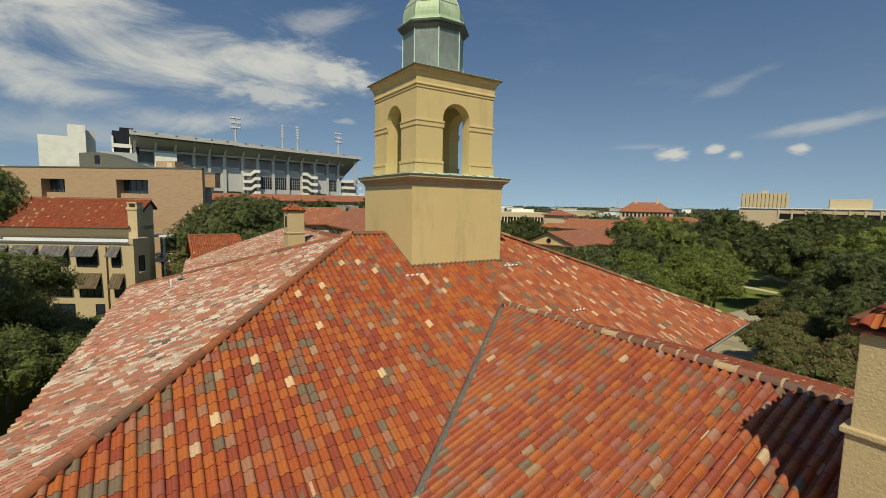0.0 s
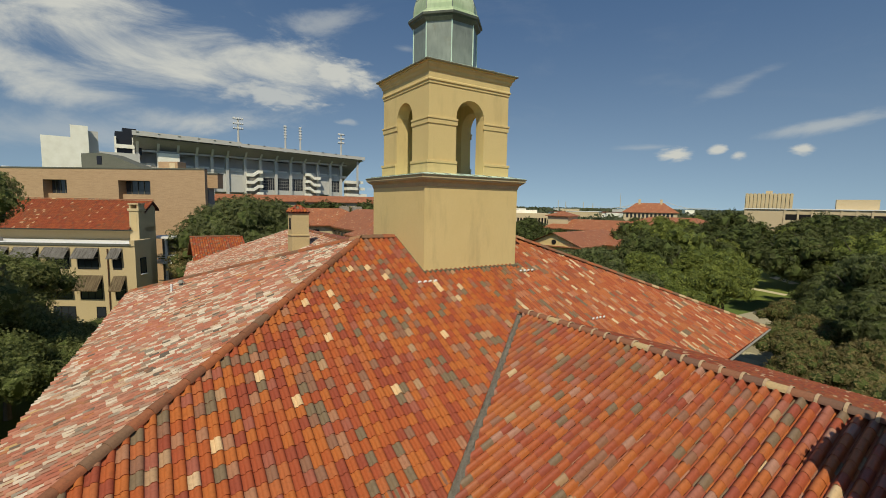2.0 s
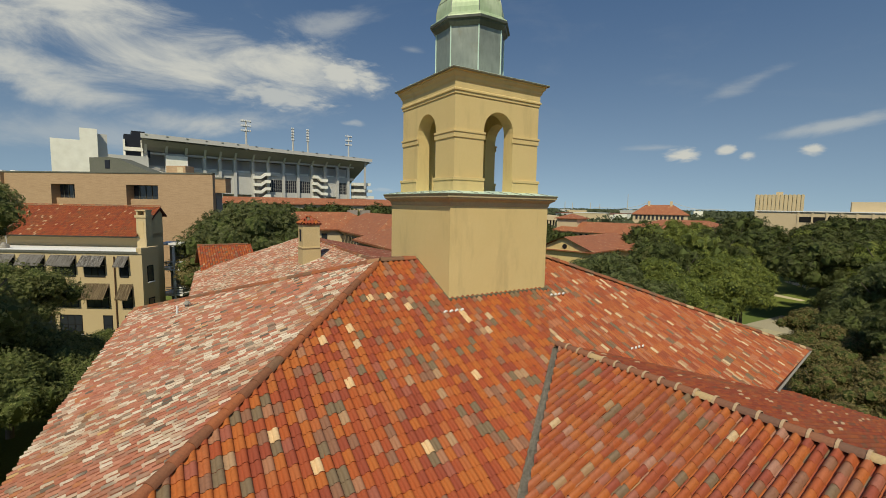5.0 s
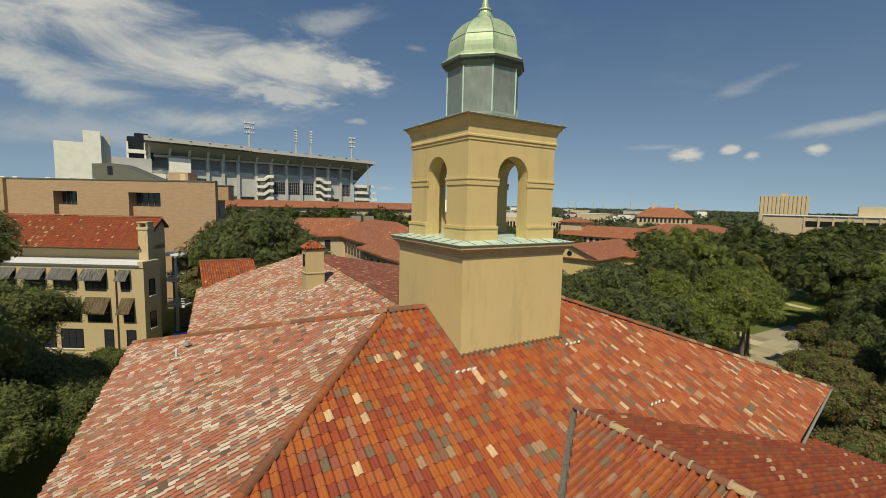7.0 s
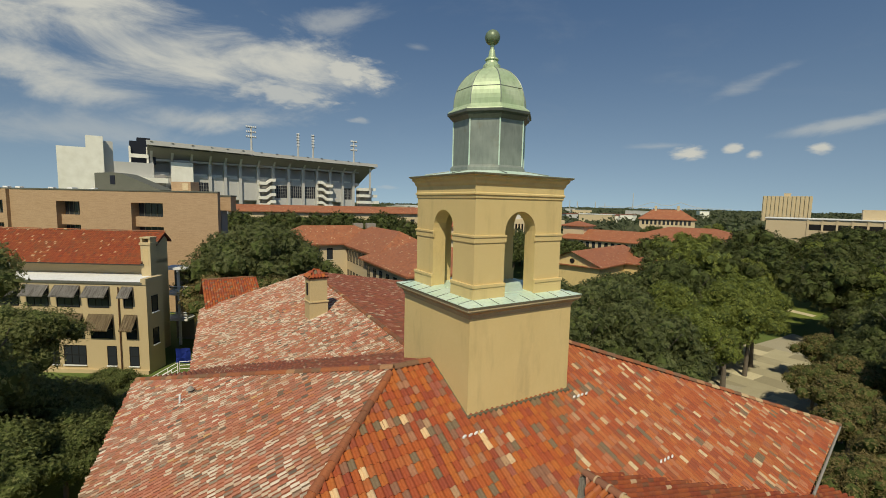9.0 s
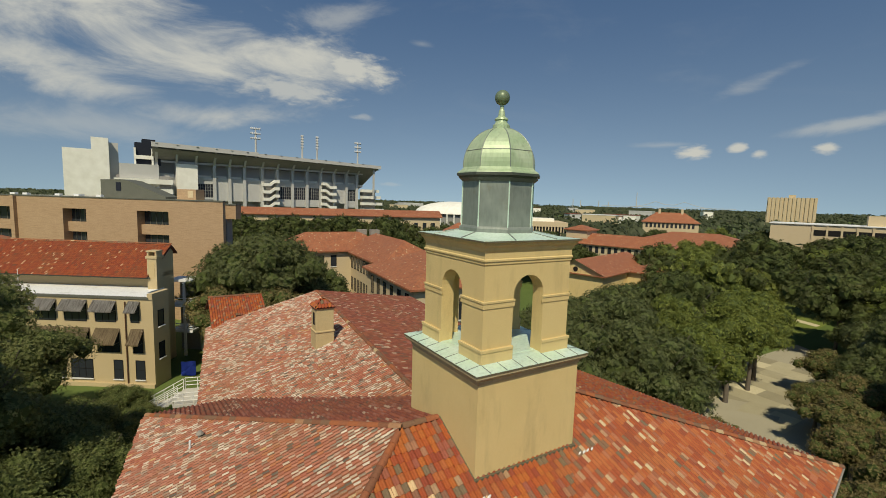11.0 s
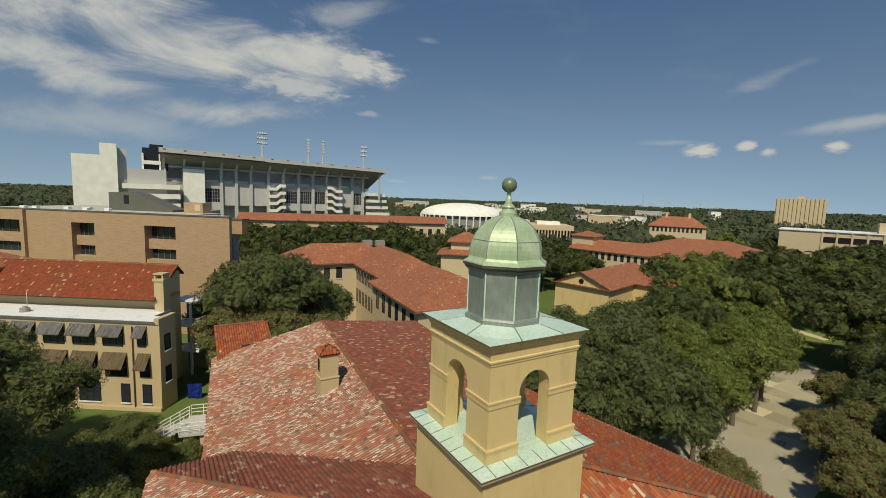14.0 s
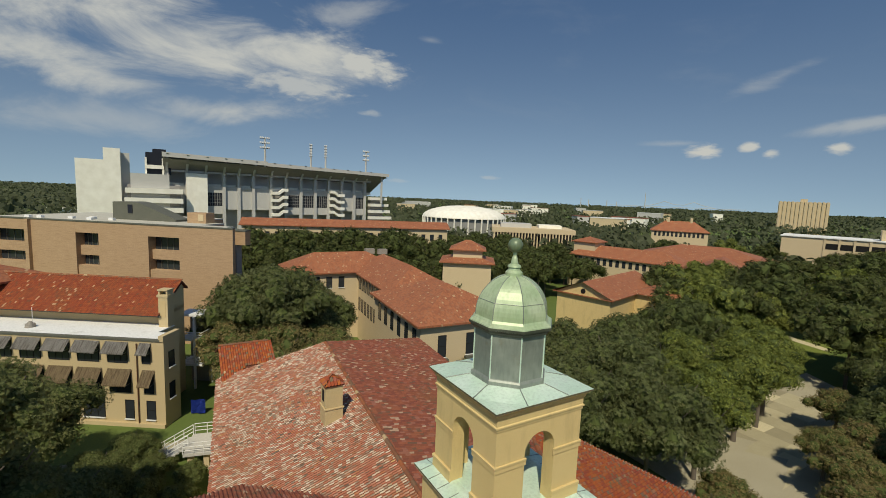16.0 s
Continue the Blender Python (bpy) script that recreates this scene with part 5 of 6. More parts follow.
box("flue_top", (-3.4, 4.35, 16.35, -2.2, 5.55, 16.5), LBW, flue)
box("panel", (-3.1, 4.38, 13.3, -2.5, 4.42, 15.2), STUCCO_ROUGH, flue)


def awning(parent, u0, u1, z0, z1, out, mat):
    aw = new("awning")
    aw.parent = parent
    bm = bmesh.new()
    n = max(4, int((u1 - u0) / 0.16))
    rows = []
    for i in range(n + 1):
        x = u0 + (u1 - u0) * i / n
        dz = 0.025 if i % 2 else 0.0
        rows.append([bm.verts.new((x, -0.02, z1 + dz)), bm.verts.new((x, -out, z0 + dz)), bm.verts.new((x, -out, z0 - 0.1 + dz))])
    for a, b in zip(rows, rows[1:]):
        for k in range(2):
            bm.faces.new((a[k], a[k + 1], b[k + 1], b[k]))
    bmesh.ops.solidify(bm, geom=bm.faces[:], thickness=0.02)
    part("canopy", bm, mat, aw)
    for x in (u0 + 0.03, u1 - 0.03):
        bm = bmesh.new()
        rod(bm, (x, 0, z0 + 0.05), (x, -out + 0.03, z0), 0.02, 6)
        part("strut", bm, METAL_DARK, aw)


for u0, u1 in ((-18.9, -16.3), (-15.7, -13.1), (-12.54, -9.97), (-9.39, -6.72), (-6.12, -3.64), (-2.4, -1.17)):
    awning(annexe, u0, u1, 10.75, 11.75, 0.85, AWNING)
    window(annexe, u0 + 0.25, u1 - 0.2, 9.55, 11.3, 0.0, sill=False, mullions=2 if u1 - u0 > 2 else 0, frame_mat=DARK)
for u0, u1 in ((-18.8, -16.1), (-15.5, -12.9), (-12.45, -9.8), (-9.29, -6.59), (-6.0, -3.39), (-2.24, -0.89)):
    awning(annexe, u0, u1, 7.35, 8.8, 1.0, AWNING_TAN)
    window(annexe, u0 + 0.25, u1 - 0.2, 6.3, 8.3, 0.0, sill=False, mullions=2 if u1 - u0 > 2 else 0, frame_mat=DARK)
for u0, u1, k in ((-15.0, -12.6, 2), (-11.8, -9.4, 2), (-8.74, -6.51, 2), (-4.16, -3.3, 0), (-1.82, -0.95, 0)):
    window(annexe, u0, u1, 3.4, 5.35, 0.0, mullions=k, frame_mat=DARK)
bm = bmesh.new()
rod(bm, (-2.7, -0.12, 2.8), (-2.7, -0.12, 11.7), 0.06, 8)
part("downpipe", bm, material("brown_pipe", (0.10, 0.05, 0.03), 0.5), annexe)
box("plinth", (-20, -0.25, 1.0, 0.2, -0.002, 2.9), LBW, annexe)
for z in (5.5, 9.0):
    window(annexe, 0.8, 1.6, z, z + 1.6, 0.16, "right", frame_mat=DARK)
mast = empty("roof_vent", (-12.07, 41.57, 0), "grey roof fan on the flat annexe roof", "vent", turn=-32.4)
bm = bmesh.new()
rod(bm, (-16.4, 2.2, 12.1), (-16.4, 2.2, 12.5), 0.5, 12, 0.45)
part("fan_base", bm, LEAD, mast)
bm = bmesh.new()
rod(bm, (-16.4, 2.2, 12.5), (-16.4, 2.2, 12.75), 0.3, 12, 0.15)
part("fan_hood", bm, LEAD, mast)
bm = bmesh.new()
rod(bm, (-16.3, 2.4, 12.3), (-16.3, 2.4, 14.3), 0.03, 6)
part("whip_rod", bm, WHITE, mast)

# taller wing at the annexe's far end
hall("annexe_tower", "dark-shaded stucco wing with a tile roof", (-12.07, 41.57), -32.4, [(-30.0, 3.0, -24.5, 12.0, 16.0, 1.6, False)], LBW)

# gallery of white balconies behind the annexe
gallery = empty("stair_gallery", (-12.07, 41.57, 0), "white concrete stair gallery behind the annexe", "stair", turn=-32.4)
for z in (5.6, 8.85, 12.05):
    box("landing", (-4.4, 9.3, z, -1.3, 12.0, z + 0.26), WHITE, gallery)
    if z < 10:
        for k in range(3):
            box("rail", (-3.39, 9.3, z + 0.45 + 0.3 * k, -1.3, 9.38, z + 0.55 + 0.3 * k), WHITE, gallery)
            box("rail", (-1.38, 9.38, z + 0.45 + 0.3 * k, -1.3, 12.0, z + 0.55 + 0.3 * k), WHITE, gallery)
for x, y in ((-2.5, 9.42), (-1.6, 11.7)):
    box("post", (x, y, 1.0, x + 0.24, y + 0.24, 12.05), WHITE, gallery)
box("back_wall", (-4.4, 12.0, 1.0, -2.0, 12.3, 12.05), CONCRETE_DARK, gallery)
tarp = bmesh.new()
pts = [[(0.0 + 0.5 * i, 0.12 * math.sin(i * 2.1 + j), 0.55 * j) for i in range(4)] for j in range(4)]
grid = [[tarp.verts.new(p) for p in row] for row in pts]
for a, b in zip(grid, grid[1:]):
    for i in range(3):
        tarp.faces.new((a[i], a[i + 1], b[i + 1], b[i]))
bmesh.ops.solidify(tarp, geom=tarp.faces[:], thickness=0.03)
cover = part("tarpaulin", tarp, BLUE)
cover.matrix_basis = pose(-9.6, 43.6, 2.6, 0, 0, -20)
tagged(cover, "blue tarpaulin hung beside the stair gallery", "tarpaulin")

# ---- white stair and deck behind the rear wing ----
deck = empty("deck_stair", (-10.4, 31.6, 0), "white-railed deck with a stair behind the rear wing", "stair", turn=-14)
box("platform", (0.0, 0.0, 4.15, 3.4, 3.6, 4.4), CONCRETE, deck)
for x, y in ((0.3, 0.3), (1.6, 0.3)):
    box("pier", (x, y, 1.0, x + 0.45, y + 0.45, 4.15), CREAM, deck)


def railing(a, b, parent, n=4, h=1.05, rails=3):
    a, b = Vector(a), Vector(b)
    for i in range(n + 1):
        p = a + (b - a) * i / n
        bm = bmesh.new()
        rod(bm, p, p + Vector((0, 0, h)), 0.035, 6)
        part("rail_post", bm, WHITE, parent)
    for k in range(rails):
        z = Vector((0, 0, h * (k + 1) / rails))
        bm = bmesh.new()
        rod(bm, a + z, b + z, 0.035, 6)
        part("rail", bm, WHITE, parent)


railing((0, 0, 4.4), (3.4, 0, 4.4), deck)
railing((0.2, 3.6, 4.4), (3.4, 3.6, 4.4), deck, 3)
for s in (1.4, 3.4):
    railing((0.1, s, 4.4), (-3.2, s, 2.6), deck, 4)
for i in range(10):
    box("step", (-0.33 * (i + 1), 1.4, 4.4 - 0.18 * (i + 1) - 0.14, -0.33 * i, 3.4, 4.4 - 0.18 * (i + 1)), CONCRETE, deck)
railing((-3.2, 3.4, 2.6), (-5.2, 3.4, 2.6), deck, 3)
path = box("footpath", (-24.0, 36.4, 2.42, -9.0, 37.9, 2.54), PAVING)
tagged(path, "pale concrete footpath across the grass", "path", kind="structure")

# ---- brick office block ----
OFFICE = (0.937, 1.081)
block = empty("office_block", (-3.15, 64.97, 0), "tan brick office block with deep recessed windows", "building", turn=-38.22, size=OFFICE)
TOP = 20.2
edges = [(-48.0, -40.0), (-30.17, -25.6), (-15.85, -9.95)]
solid = [(-50, -48.0), (-39.3, -30.17), (-25.6, -15.85), (-9.95, 0.0)]
for u0, u1 in solid:
    box("wall", (u0, 0, 1, u1, 3.0 if u1 < 0 else 0.7, TOP), BRICK, block)
box("pier", (-40.0, -0.6, 1, -39.25, 3.0, TOP), BRICK, block)
for u0, u1 in edges:
    box("lintel", (u0, 0.002, 18.5, u1, 3.0, TOP), BRICK, block)
    # Near-black back wall: the depth of shade in the recess is its colour.
    box("shaded_recess_wall", (u0, 2.4, 1, u1, 3.0, 18.5), DARK, block)
    box("spandrel", (u0, 0.9, 14.95, u1, 2.4, 16.45), BRICK, block)
    box("spandrel", (u0, 0.3, 1.0, u1, 2.4, 13.4), BRICK, block)
    for z in (11.7, 14.75):
        w = new("window")
        w.parent = block
        box("pane", (u0 + 0.1, 1.6, z + 1.7, u1 - 0.1, 1.65, z + 3.7), GLASS, w)
        for k in range(1, 5):
            x = u0 + (u1 - u0) * k / 5
            box("mullion", (x - 0.05, 1.52, z + 1.7, x + 0.05, 1.6, z + 3.7), METAL_DARK, w)
for u0, u1, back_y in ((-50, -18.0, 24.0), (-18.0, -9.0, 11.0), (-9.0, -2.6, 4.6)):
    box("core", (u0, 3.0 if u0 < -9 else 0.7, 1, u1, back_y, TOP - 0.2), BRICK, block)
    box("roof_surface", (u0, 0.5, TOP - 0.2, u1, back_y, TOP + 0.05), GRAVEL, block, "pale gravel roof")
box("coping", (-50, -0.1, TOP, 0.1, 0.5, TOP + 0.18), METAL_DARK, block)
box("rear_block", (-2.6, 3.2, TOP - 2.6, 0.3, 4.8, TOP - 0.5), BRICK, block)
# Grey in place of brick: the notch's shade is painted into this shaft.
box("shaded_shaft", (-2.6, 3.2, 1, -1.4, 4.8, TOP - 2.6), CONCRETE_DARK, block)
box("rear_coping", (-2.6, 3.1, TOP - 0.5, 0.4, 4.9, TOP - 0.3), METAL_DARK, block)
hood = empty("roof_hood", (-3.15, 64.97, 0), "dark sloping metal air hood on the flat roof", "roof hood", turn=-38.22, size=OFFICE)
bm = bmesh.new()
sec = [(-30.3, TOP), (-30.3, 23.2), (-26.2, 23.3), (-24.5, 23.1), (-16.8, 20.6), (-16.8, TOP)]
f0 = [bm.verts.new((u, 8.0, z)) for u, z in sec]
f1 = [bm.verts.new((u, 11.5, z)) for u, z in sec]
bm.faces.new(list(reversed(f0))), bm.faces.new(f1)
for i in range(len(sec)):
    bm.faces.new((f0[i], f0[(i + 1) % len(sec)], f1[(i + 1) % len(sec)], f1[i]))
bmesh.ops.recalc_face_normals(bm, faces=bm.faces[:])
part("casing", bm, METAL_DARK, hood)
box("hatch", (-27.0, 7.9, 21.4, -26.0, 7.995, 22.8), BLACK, hood)
unit = empty("roof_unit", (-3.15, 64.97, 0), "tan louvred plant box on the office roof", "plant box", turn=-38.22, size=OFFICE)
box("cabinet", (-14.5, 8.0, TOP, -10.6, 10.5, 21.95), BRICK, unit, bevel=0.05)
box("louvre", (-12.2, 7.94, 20.6, -11.1, 8.0, 21.7), CREAM, unit)
for u, y in ((-36.0, 4.0), (-33.0, 5.5), (-31.5, 3.5), (-28.0, 4.5), (-41.0, 2.5), (-43.0, 2.0)):
    vent = empty("roof_vent", (-3.15, 64.97, 0), "small white vent on the office roof", "vent", "office roof vents", turn=-38.22, size=OFFICE)
    bm = bmesh.new()
    add_box(bm, u, y, TOP, u + 1.0, y + 0.7, TOP + 0.45, 0.05)
    part("cowl", bm, WHITE, vent)

# ---- stadium ----
stadium = empty("stadium", (-1.26, 171.04, 0), "large concrete football stadium with a raised upper deck", "stadium", turn=4.87, size=(0.936, 1.014))
BAYS = [-14.0, -7.6, -1.3, 5.0, 10.4, 15.9, 22.7, 28.8, 35.2, 41.5, 47.6, 53.9, 59.9, 65.2]


def rim_z(x):
    return 37.9 - 1.7 * (x + 15) / 90


deckbm = bmesh.new()
xs = [-15.2, 0, 20, 40, 60, 74.5]
low = [deckbm.verts.new((min(x, 68.0), 0.0, 33.4 - 0.004 * x)) for x in xs]
rim = [deckbm.verts.new((x, -6.5, rim_z(x) - 1.0)) for x in xs]
cap = [deckbm.verts.new((x, -6.5, rim_z(x))) for x in xs]
bk = [deckbm.verts.new((x, -5.8, rim_z(x))) for x in xs]
seat = [deckbm.verts.new((x, 24.0, 24.0)) for x in xs]
for a, b in ((low, rim), (bk, seat)):
    for i in range(5):
        deckbm.faces.new((a[i], a[i + 1], b[i + 1], b[i]))
part("upper_deck", deckbm, STAND_SHADE, stadium, "dark shaded underside of the upper deck")
bm = bmesh.new()
add_box(bm, -15.6, -7.0, 37.1, 20.0, -6.2, 38.6)
for v_ in bm.verts:
    v_.co.z += rim_z(v_.co.x) - 37.6
part("rim", bm, CONCRETE, stadium)
bm = bmesh.new()
add_box(bm, 20.0, -7.0, 36.9, 74.6, -6.2, 38.2)
for v_ in bm.verts:
    v_.co.z += rim_z(v_.co.x) - 37.6
part("rim", bm, CONCRETE, stadium)
for i, x in enumerate(BAYS):
    box("column", (x - 0.55, -1.2, 0, x + 0.55, 0.4, 33.4), CONCRETE, stadium)
    bm = bmesh.new()
    add_box(bm, x - 0.4, -0.9, 32.4, x + 0.4, 0.0, 33.8)
    for v_ in bm.verts:
        if v_.co.z > 33.4:
            v_.co.y -= 6.4 if v_.co.y < -0.5 else 5.4
            v_.co.z = rim_z(x) + (0.7 if v_.co.y < -6.0 else -0.9)
    part("bracket", bm, CONCRETE, stadium)
box("deck_edge", (-15.2, -0.8, 32.8, 68.2, -0.1, 33.5), CONCRETE, stadium)
box("concourse_edge", (-15.2, -0.6, 27.6, 68.2, 0.2, 28.5), CONCRETE, stadium)
box("inner_wall", (-15.2, 4.0, 0, 68.0, 5.0, 33.2), CONCRETE, stadium)
for a, b in zip(BAYS, BAYS[1:]):
    box("seat_bank", (a + 0.8, 1.2, 27.6, b - 0.8, 2.2, 29.2), WHITE_WALL, stadium)
box("press_floor", (-15.2, 0.2, 27.3, 68, 4.0, 27.6), CONCRETE_DARK, stadium)
kinds = ["wall", "wall", "glass", "wall", "wall", "wall", "ramp", "glass", "glass", "glass", "ramp", "wall", "glass"]
for (a, b), k in zip(zip(BAYS, BAYS[1:]), kinds):
    a, b = a + 0.55, b - 0.55
    if k == "wall":
        box("panel", (a, -0.3, 20.2, b, 0.3, 27.6), CONCRETE, stadium)
    elif k == "glass":
        box("sill_wall", (a, -0.3, 18.6, b, 0.3, 21.4), CONCRETE, stadium)
        gl = new("window")
        gl.parent = stadium
        box("pane", (a, -0.1, 21.4, b, 0.1, 26.2), BLACK, gl)
        for q in range(1, 6):
            x = a + (b - a) * q / 6
            box("mullion", (x - 0.08, -0.22, 21.4, x + 0.08, -0.101, 26.2), CONCRETE_DARK, gl)
        for q in range(1, 4):
            box("transom", (a, -0.2, 21.4 + 1.2 * q, b, -0.1, 21.52 + 1.2 * q), CONCRETE_DARK, gl)
        box("head_wall", (a, -0.3, 26.2, b, 0.3, 27.6), CONCRETE, stadium)
    else:
        for q in range(4):
            z = 18.0 + 2.75 * q
            prof = [(a - 0.5, z), (a + 0.45 * (b - a), z), (a + 0.8 * (b - a), z + 1.3), (b + 0.9, z + 1.3)]
            if a > 40:
                prof = [(a - 0.5, z + 1.3), (a + 0.25 * (b - a), z + 1.3), (a + 0.6 * (b - a), z), (b + 0.9, z)]
            bm = bmesh.new()
            rings = prism(bm, [[(x, -3.2, h), (x, -1.3, h), (x, -1.3, h + 1.15), (x, -3.2, h + 1.15)] for x, h in prof])
            bm.faces.new(list(reversed(rings[0]))), bm.faces.new(rings[-1])
            part("ramp", bm, WHITE_WALL, stadium)
        box("ramp_wall", (a, 0.3, 14, b, 0.8, 27.6), STAND_SHADE, stadium)
for q in range(4):
    box("end_ramp", (67.0, -3.0, 17.0 + 2.8 * q, 78.5 - 0.9 * q, -0.5, 18.2 + 2.8 * q), WHITE_WALL, stadium)
box("end_core", (68.5, -0.4, 0, 75.0, 3.0, 26.0), STAND_SHADE, stadium)
box("end_post", (71.3, -5.5, 24, 72.0, -4.8, 36.0), CONCRETE, stadium)
# white block and service stack at its end
box("white_block", (-39.6, -6, 0, -27.6, 14, 35.2), WHITE_WALL, stadium, "plain white rendered block")
box("white_block_top", (-32.2, -6, 35.2, -27.6, 14, 38.9), WHITE_WALL, stadium)
box("grey_flank", (-27.6, -3, 0, -25.0, 14, 37.8), CONCRETE, stadium)
box("side_mass", (-25.0, -5, 20.5, -13.5, 8, 31.6), CONCRETE, stadium)
for q in range(4):
    box("side_ramp", (-27.5 + 0.3 * q, -7.0, 16.0 + 3.1 * q, -9.5, -5.2, 17.6 + 3.1 * q), WHITE_WALL, stadium)
box("ramp_core", (-26, -4.9, 0, -10, 6, 28.0), STAND_SHADE, stadium)
box("black_tower", (-20.2, -1, 31.6, -12.6, 6, 38.8), BLACK, stadium, "black clad box above the stand")
box("black_tower_top", (-18.0, -1, 38.8, -14.0, 6, 40.0), BLACK, stadium)
for x in (-20.6, -15.4):
    box("mast_leg", (x, -2.0, 31.6, x + 0.6, -1.4, 37.0), WHITE_WALL, stadium)
box("mast_tie", (-20.6, -2.2, 33.4, -14.8, -1.5, 34.6), WHITE_WALL, stadium)
box("stair_tower", (-8.0, -3.0, 14.0, -1.0, -1.3, 32.6), WHITE_WALL, stadium)
LAMPS = [(19.2, 46.8, 6, 3), (37.7, 46.0, 2, 5), (44.1, 46.1, 2, 5), (63.0, 45.5, 5, 3)]
for x, top, nx, nz in LAMPS:
    lm = empty("floodlight_mast", stadium.matrix_basis @ Vector((x, -6.0, 0)), "steel floodlight mast with rows of lamps", "floodlight", "stadium floodlights", turn=4.87, size=(0.936, 1.014))
    bm = bmesh.new()
    rod(bm, (0, 0, rim_z(x) - 1), (0, 0, top), 0.42, 8, 0.30)
    part("mast", bm, CONCRETE, lm)
    for k in range(nz):
        z = top - 0.3 - k * (5.2 / nz)
        box("crossbar", (-0.66 * nx / 2, -0.2, z - 0.1, 0.66 * nx / 2, 0.1, z + 0.05), CONCRETE_DARK, lm)
        for i in range(nx):
            bm = bmesh.new()
            add_box(bm, -0.66 * nx / 2 + 0.66 * i, -0.5, z + 0.05, -0.66 * nx / 2 + 0.66 * i + 0.42, -0.1, z + 0.62, 0.08)
            part("lamp_head", bm, WHITE, lm)

# tile-roofed row in front of the stadium
row = [(6.0, 140.0, -17.5, 34.0), (37.5, 131.0, -17.5, 17.0), (54.0, 124.5, -17.5, 16.0)]
for x, y, t, L in row:
    h = hall("row_hall", "long hall with a red tile roof before the stadium", (x, y), t, [(0, 0, L, 9, 17.3, 2.0, True)])
    for k in range(int(L / 3)):
        window(h, 1.0 + 3 * k, 2.2 + 3 * k, 13.2, 15.2, 0.0, sill=False, frame_mat=DARK)

# ---- hall with L-shaped roof behind the rear wing ----
hall2 = hall("arcade_hall", "two-storey stucco hall with hipped red tile roofs", (15.74, 37.10), -4.4,
             [(0.8, 0.8, 17.0, 22.0, 10.4, 3.3, False), (2.6, 18.0, 14.5, 47.0, 11.0, 3.2, False), (-12.0, 40.0, 12.0, 52.0, 11.2, 3.0, False)], CREAM, size=(0.936, 1.112))
for k in range(6):
    window(hall2, -3.6 - 3.2 * k, -2.4 - 3.2 * k, 7.0, 9.4, 0.8 - 0.02, "left", sill=False, frame_mat=DARK)
for k in range(9):
    window(hall2, -20.5 - 2.2 * k - 1.2, -20.5 - 2.2 * k, 8.2, 10.2, 2.6 - 0.02, "left", sill=False, frame_mat=DARK)
    window(hall2, -20.5 - 2.2 * k - 1.2, -20.5 - 2.2 * k, 4.2, 6.4, 2.6 - 0.02, "left", sill=False, frame_mat=DARK)
for u in (3.6, 8.2):
    window(hall2, u, u + 1.2, 6.2, 8.8, 0.8, "front", frame_mat=DARK)
    box("balconet", (u - 0.3, 0.2, 5.7, u + 1.5, 0.79, 6.0), METAL_DARK, hall2)
for k in range(4):
    window(hall2, -9.5 + 2.6 * k, -8.4 + 2.6 * k, 8.4, 10.3, 40.0, "front", frame_mat=DARK)
for u, y in ((6.0, 46.5), (8.8, 45.5)):
    box("roof_ventilator", (u, y, 13.6, u + 2.2, y + 1.2, 14.6), LEAD, hall2)

# pavilion and halls among the trees
pav = hall("pavilion", "small two-tier pavilion with red tile roofs", (45.41, 81.51), -34.5, [(0, 0, 10.5, 9, 11.3, 1.6, False), (2.0, 1.8, 8.5, 7.2, 14.0, 1.9, False)], size=(1.135, 1.107))
chapel = hall("gabled_hall", "gabled stucco hall with a round window", (67.66, 49.10), 14.8, [(-1.0, -0.5, 26.0, 12.0, 8.3, 2.9, True), (12.0, -14.0, 26.0, 0.0, 8.3, 2.4, False)], STUCCO)
bm = bmesh.new()
rod(bm, (-1.12, 5.75, 9.1), (-0.9, 5.75, 9.1), 0.55, 16)
part("round_window", bm, DARK, chapel)
longh = hall("long_hall", "long hall with a row of dark upper windows", (118.71, 109.92), -74.8, [(0, 0, 40.0, 13.0, 8.8, 3.6, False), (0.5, 2.5, 9.0, 11.0, 13.6, 1.8, False)])
for k in range(16):
    window(longh, 2.0 + 2.35 * k, 3.1 + 2.35 * k, 5.8, 8.0, 0.0, sill=False, frame_mat=DARK)
quad = hall("quad_hall", "broad low hall with a wide red tile roof", (140.0, 98.0), -66.0, [(0, 0, 46.0, 30.0, 9.0, 4.6, False), (2, -14, 11, 4, 8.6, 2.2, True), (24, -16, 36, 4, 8.6, 2.6, True)])
box("white_roof", (112.0, 64.0, -3, 122.0, 74.0, 6.0), WHITE, None).name = "white_canopy"
tagged(bpy.data.objects["white_canopy"], "low white flat-roofed link building", "building")
hip2 = hall("library_hall", "hall with a low red hip roof and two chimneys", (217.03, 143.03), -54.7, [(0, 0, 29.0, 14.0, 12.8, 4.6, False)], size=(0.954, 1.159))
for u in (8.0, 20.0):
    box("chimney_stack", (u, 6.0, 15, u + 1.3, 7.2, 19.2), CREAM, hip2)
for k in range(12):
    window(hip2, 1.5 + 2.2 * k, 2.6 + 2.2 * k, 10.2, 12.2, 0.0, sill=False, frame_mat=DARK)

# ribbed library block, domed arena, low blocks, tower block
ribbed = empty("ribbed_block", (135.47, 181.44, 0), "tan concrete block with close vertical ribs", "building", turn=-35.8, size=(1.05, 0.95))
box("wall", (0, 0, -4, 41, 26, 12.6), CREAM, ribbed)
box("top_band", (-0.6, -0.8, 11.4, 41.6, 26, 14.0), CREAM, ribbed)
